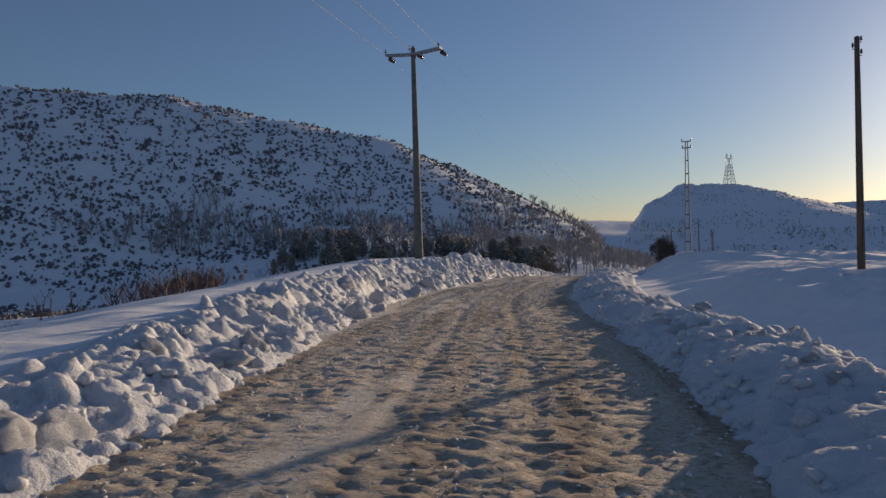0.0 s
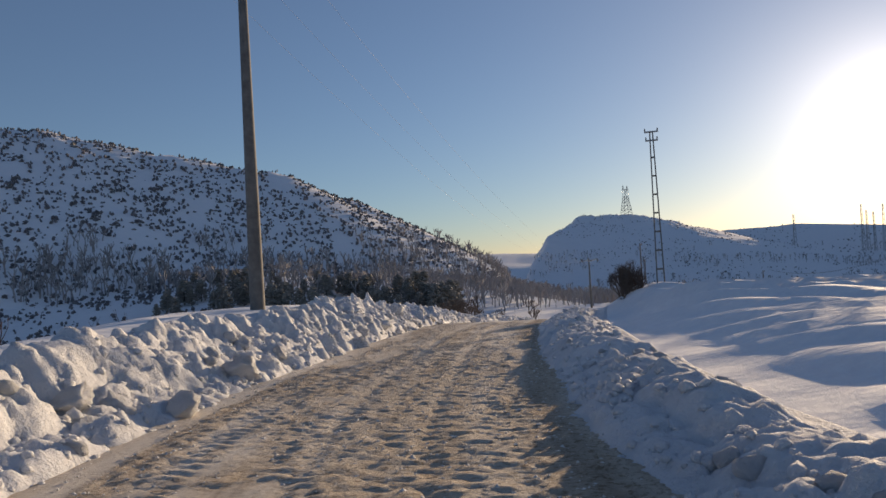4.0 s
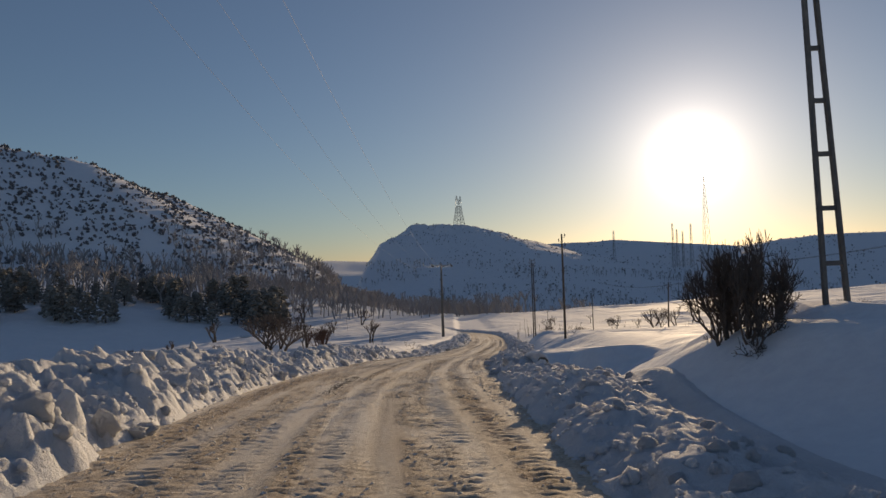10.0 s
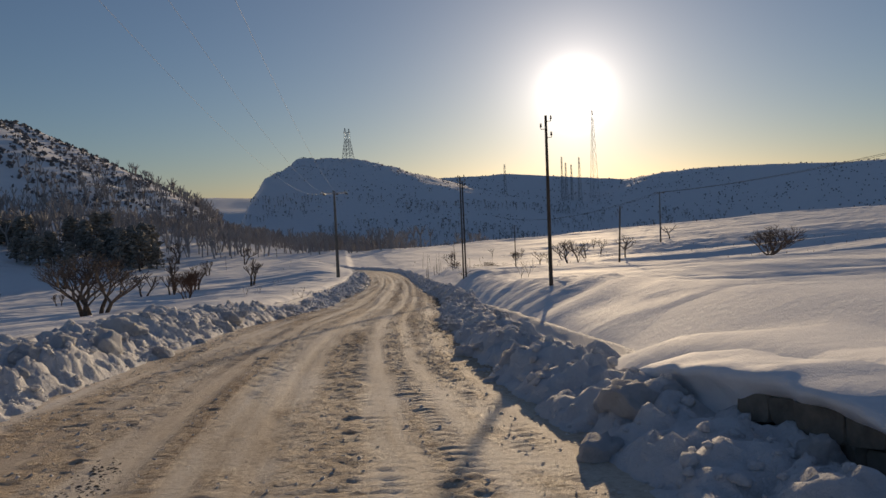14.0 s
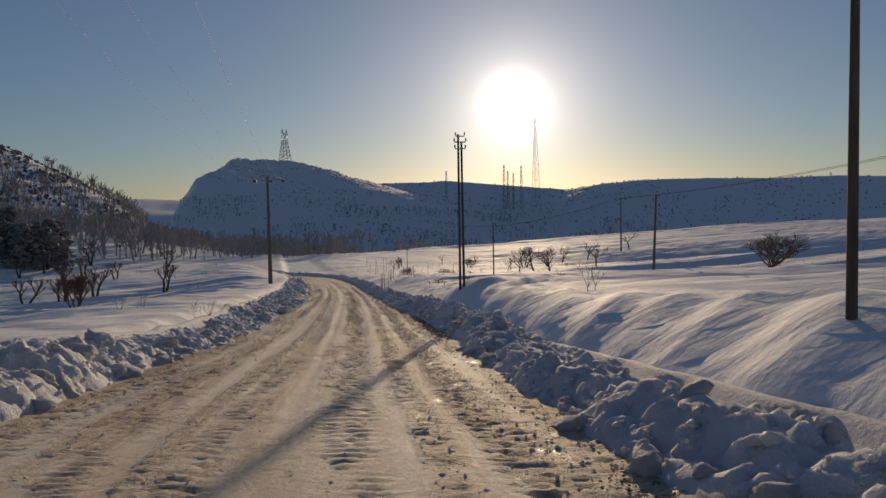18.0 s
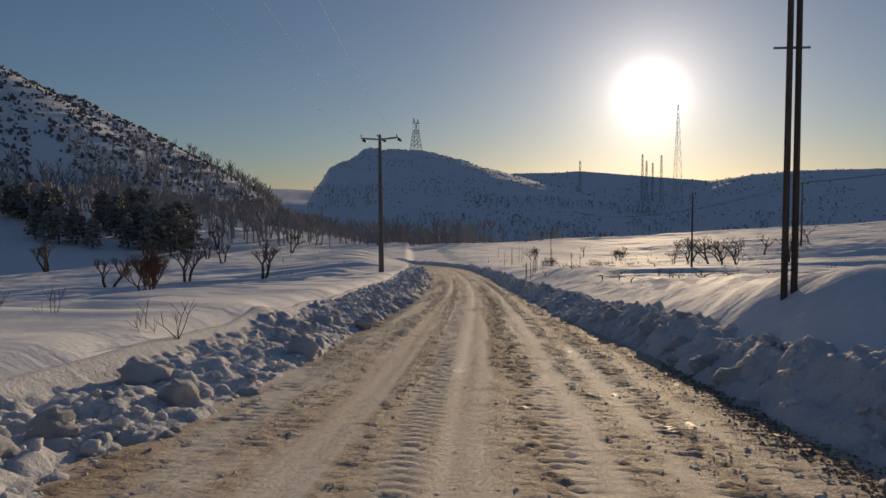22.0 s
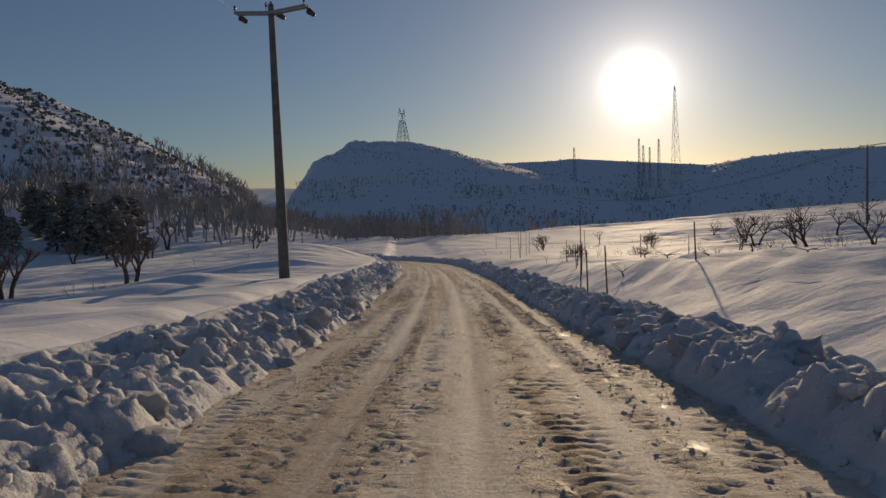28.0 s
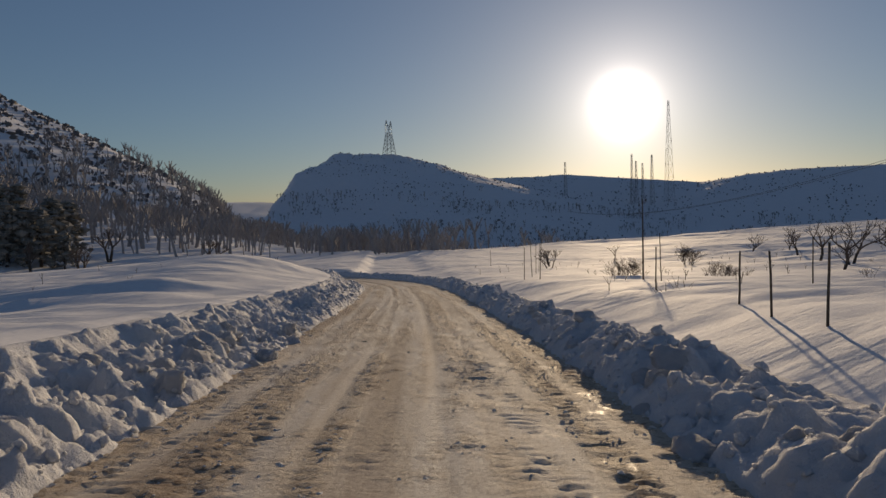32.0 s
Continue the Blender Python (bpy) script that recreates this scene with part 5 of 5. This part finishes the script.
# ---- fence posts ----
for k, (px, py, h) in enumerate(((45.13, 114.42, 1.5), (45.87, 116.23, 1.45), (46.98, 118.16, 1.4), (48.1, 114.55, 1.0), (50.25, 122.6, 1.1), (51.7, 124.6, 1.1), (52.6, 126.2, 1.05), (54.0, 128.1, 1.0),
                                 (57.8, 134.5, 1.25), (63.3, 140.2, 1.9), (63.9, 151.2, 1.7), (64.1, 150, 2.2), (69.3, 158.7, 2.2), (60.6, 131.5, 1.3),
                                 (64.4, 131.9, 1.2),  (91.7, 203.3, 2.1), (75.7, 168, 2.4), (77.3, 170, 2.4), (42.35, 190.6, 3.2))):
    fence_post(px, py, ground_at(px, py), h, (-0.05, 0.02, 0.06)[k % 3], k)
culvert_wall()


# ---- scrub and woods ----
def placed(count, seed, inside, size, keep=None):
    """Random places in the box (x0, x1, y0, y1) on the ground, thinned by keep(x, y, z)."""
    rg = np.random.default_rng(seed)
    x, y = rg.uniform(inside[0], inside[1], count), rg.uniform(inside[2], inside[3], count)
    z = ground_height(x, y)
    ok = np.ones(count, bool) if keep is None else keep(x, y, z)
    x, y, z = x[ok], y[ok], z[ok]
    s = rg.uniform(size[0], size[1], len(x))
    return np.stack([x, y, z - 0.1, s * rg.uniform(0.8, 1.2, len(x)), s, rg.uniform(0, 6.28, len(x)), rg.integers(0, 6, len(x))], 1)


BUSHES = [tuft(k, 2, 0.4) for k in range(6)]
BRUSH = [twig_tree(60 + k, depth=2, split=2, trunk=0.35, radius=0.012, least=0.006) for k in range(6)]
SPRIGS = [twig_tree(20 + k, split=3, depth=1) for k in range(6)]
WOODS = [twig_tree(40 + k, depth=1, split=5, trunk=0.55, radius=0.028, least=0.012) for k in range(6)]


def on_left_hill(x, y, z):
    return (ridge(x, y, RIDGE_LEFT, 0.58, 16) - 0.7 * np.maximum(x - 0.205 * y, 0) > -13) & (y < 660) & (vnoise(x / 18, y / 18, 5) > -0.26)


merged("hillside_scrub", BUSHES, placed(25000, 1, (-440, 150, 200, 640), (1.1, 2.9), on_left_hill), SCRUB,
       "dark low oak scrub scattered over the snowy hillside", "scrub", "scrub on the hills")
merged("ridge_scrub", BUSHES, placed(7000, 2, (160, 620, 200, 800), (0.6, 1.7), lambda x, y, z: (z > -24) & (np.hypot(x, y) > 430) & (vnoise(x / 25, y / 25, 6) > -0.2)), SCRUB,
       "dark low scrub on the shaded far hill", "scrub", "scrub on the hills")
merged("valley_wood", WOODS, placed(4000, 3, (-170, 150, 215, 470), (4.0, 9.0), lambda x, y, z: (vnoise(x / 30, y / 22, 9) > -0.16) & (y > 278 + 0.1 * np.abs(x)) & (z < 12)), FROST_HAZE,
       "leafless wood of thin trees along the foot of the hill", "woodland", "woods in the valley")
merged("far_wood", WOODS, placed(3400, 4, (90, 420, 330, 660), (2.2, 4.6), lambda x, y, z: (vnoise(x / 30, y / 30, 10) > -0.1 + 0.012 * (z + 20)) & (z < 12)), FROST_HAZE,
       "leafless wood below the far hill", "woodland", "woods in the valley")
merged("slope_wood", WOODS, placed(3200, 14, (-120, 190, 300, 520), (3.5, 7.0), lambda x, y, z: (vnoise(x / 24, y / 18, 19) > -0.12) & (z < 26) & (z > -28)), FROST_HAZE,
       "leafless wood thinning out up the snowy hill", "woodland", "woods in the valley")
merged("valley_scrub", BUSHES, placed(4200, 15, (-300, -14, 120, 330), (0.8, 2.4), lambda x, y, z: (vnoise(x / 16, y / 16, 25) > -0.12) & (x < -10 - 0.1 * y)), SCRUB,
       "dark scrub on the snowy valley floor below the hill", "scrub", "scrub on the hills")
THICKET = np.vstack([
    placed(1500, 5, (-46, -6, 18, 95), (0.45, 1.0), lambda x, y, z: (vnoise(x / 7, y / 7, 12) > -0.02) & (x < -5 - 0.18 * y + 0.004 * y * y)),
    placed(1300, 6, (-18, -7.5, 22, 56), (0.6, 1.1), lambda x, y, z: (np.abs(x + 4.6 + 0.2 * y) < 1.6) & (vnoise(y / 3, y * 0, 14) > -0.12))])
merged("brown_thicket", BRUSH, THICKET, RUSSET,
       "brown leafless thicket below the road", "thicket")
merged("snow_twigs", SPRIGS, placed(330, 6, (40, 130, 95, 200), (0.25, 0.7), lambda x, y, z: np.abs(x - 0.44 * y + 12) > 9), TWIG,
       "dry weed stalks sticking out of the snow", "dry weeds")


def crag_rocks():
    rg = np.random.default_rng(8)
    shapes = [(OCTA[0] * (1, 0.8, 0.7) * (1 + 0.35 * rg.uniform(-1, 1, (6, 3))), OCTA[1]) for _ in range(6)]
    p = placed(2600, 7, (-330, 140, 330, 620), (0.7, 2.4), lambda x, y, z: (z > 22) & (vnoise(x / 16, y / 16, 31) > 0.1))
    p[:, 4] *= 0.8
    merged("hill_rocks", shapes, p, ROCK, "bare grey rock outcrops on the hill crest", "rocks")


crag_rocks()
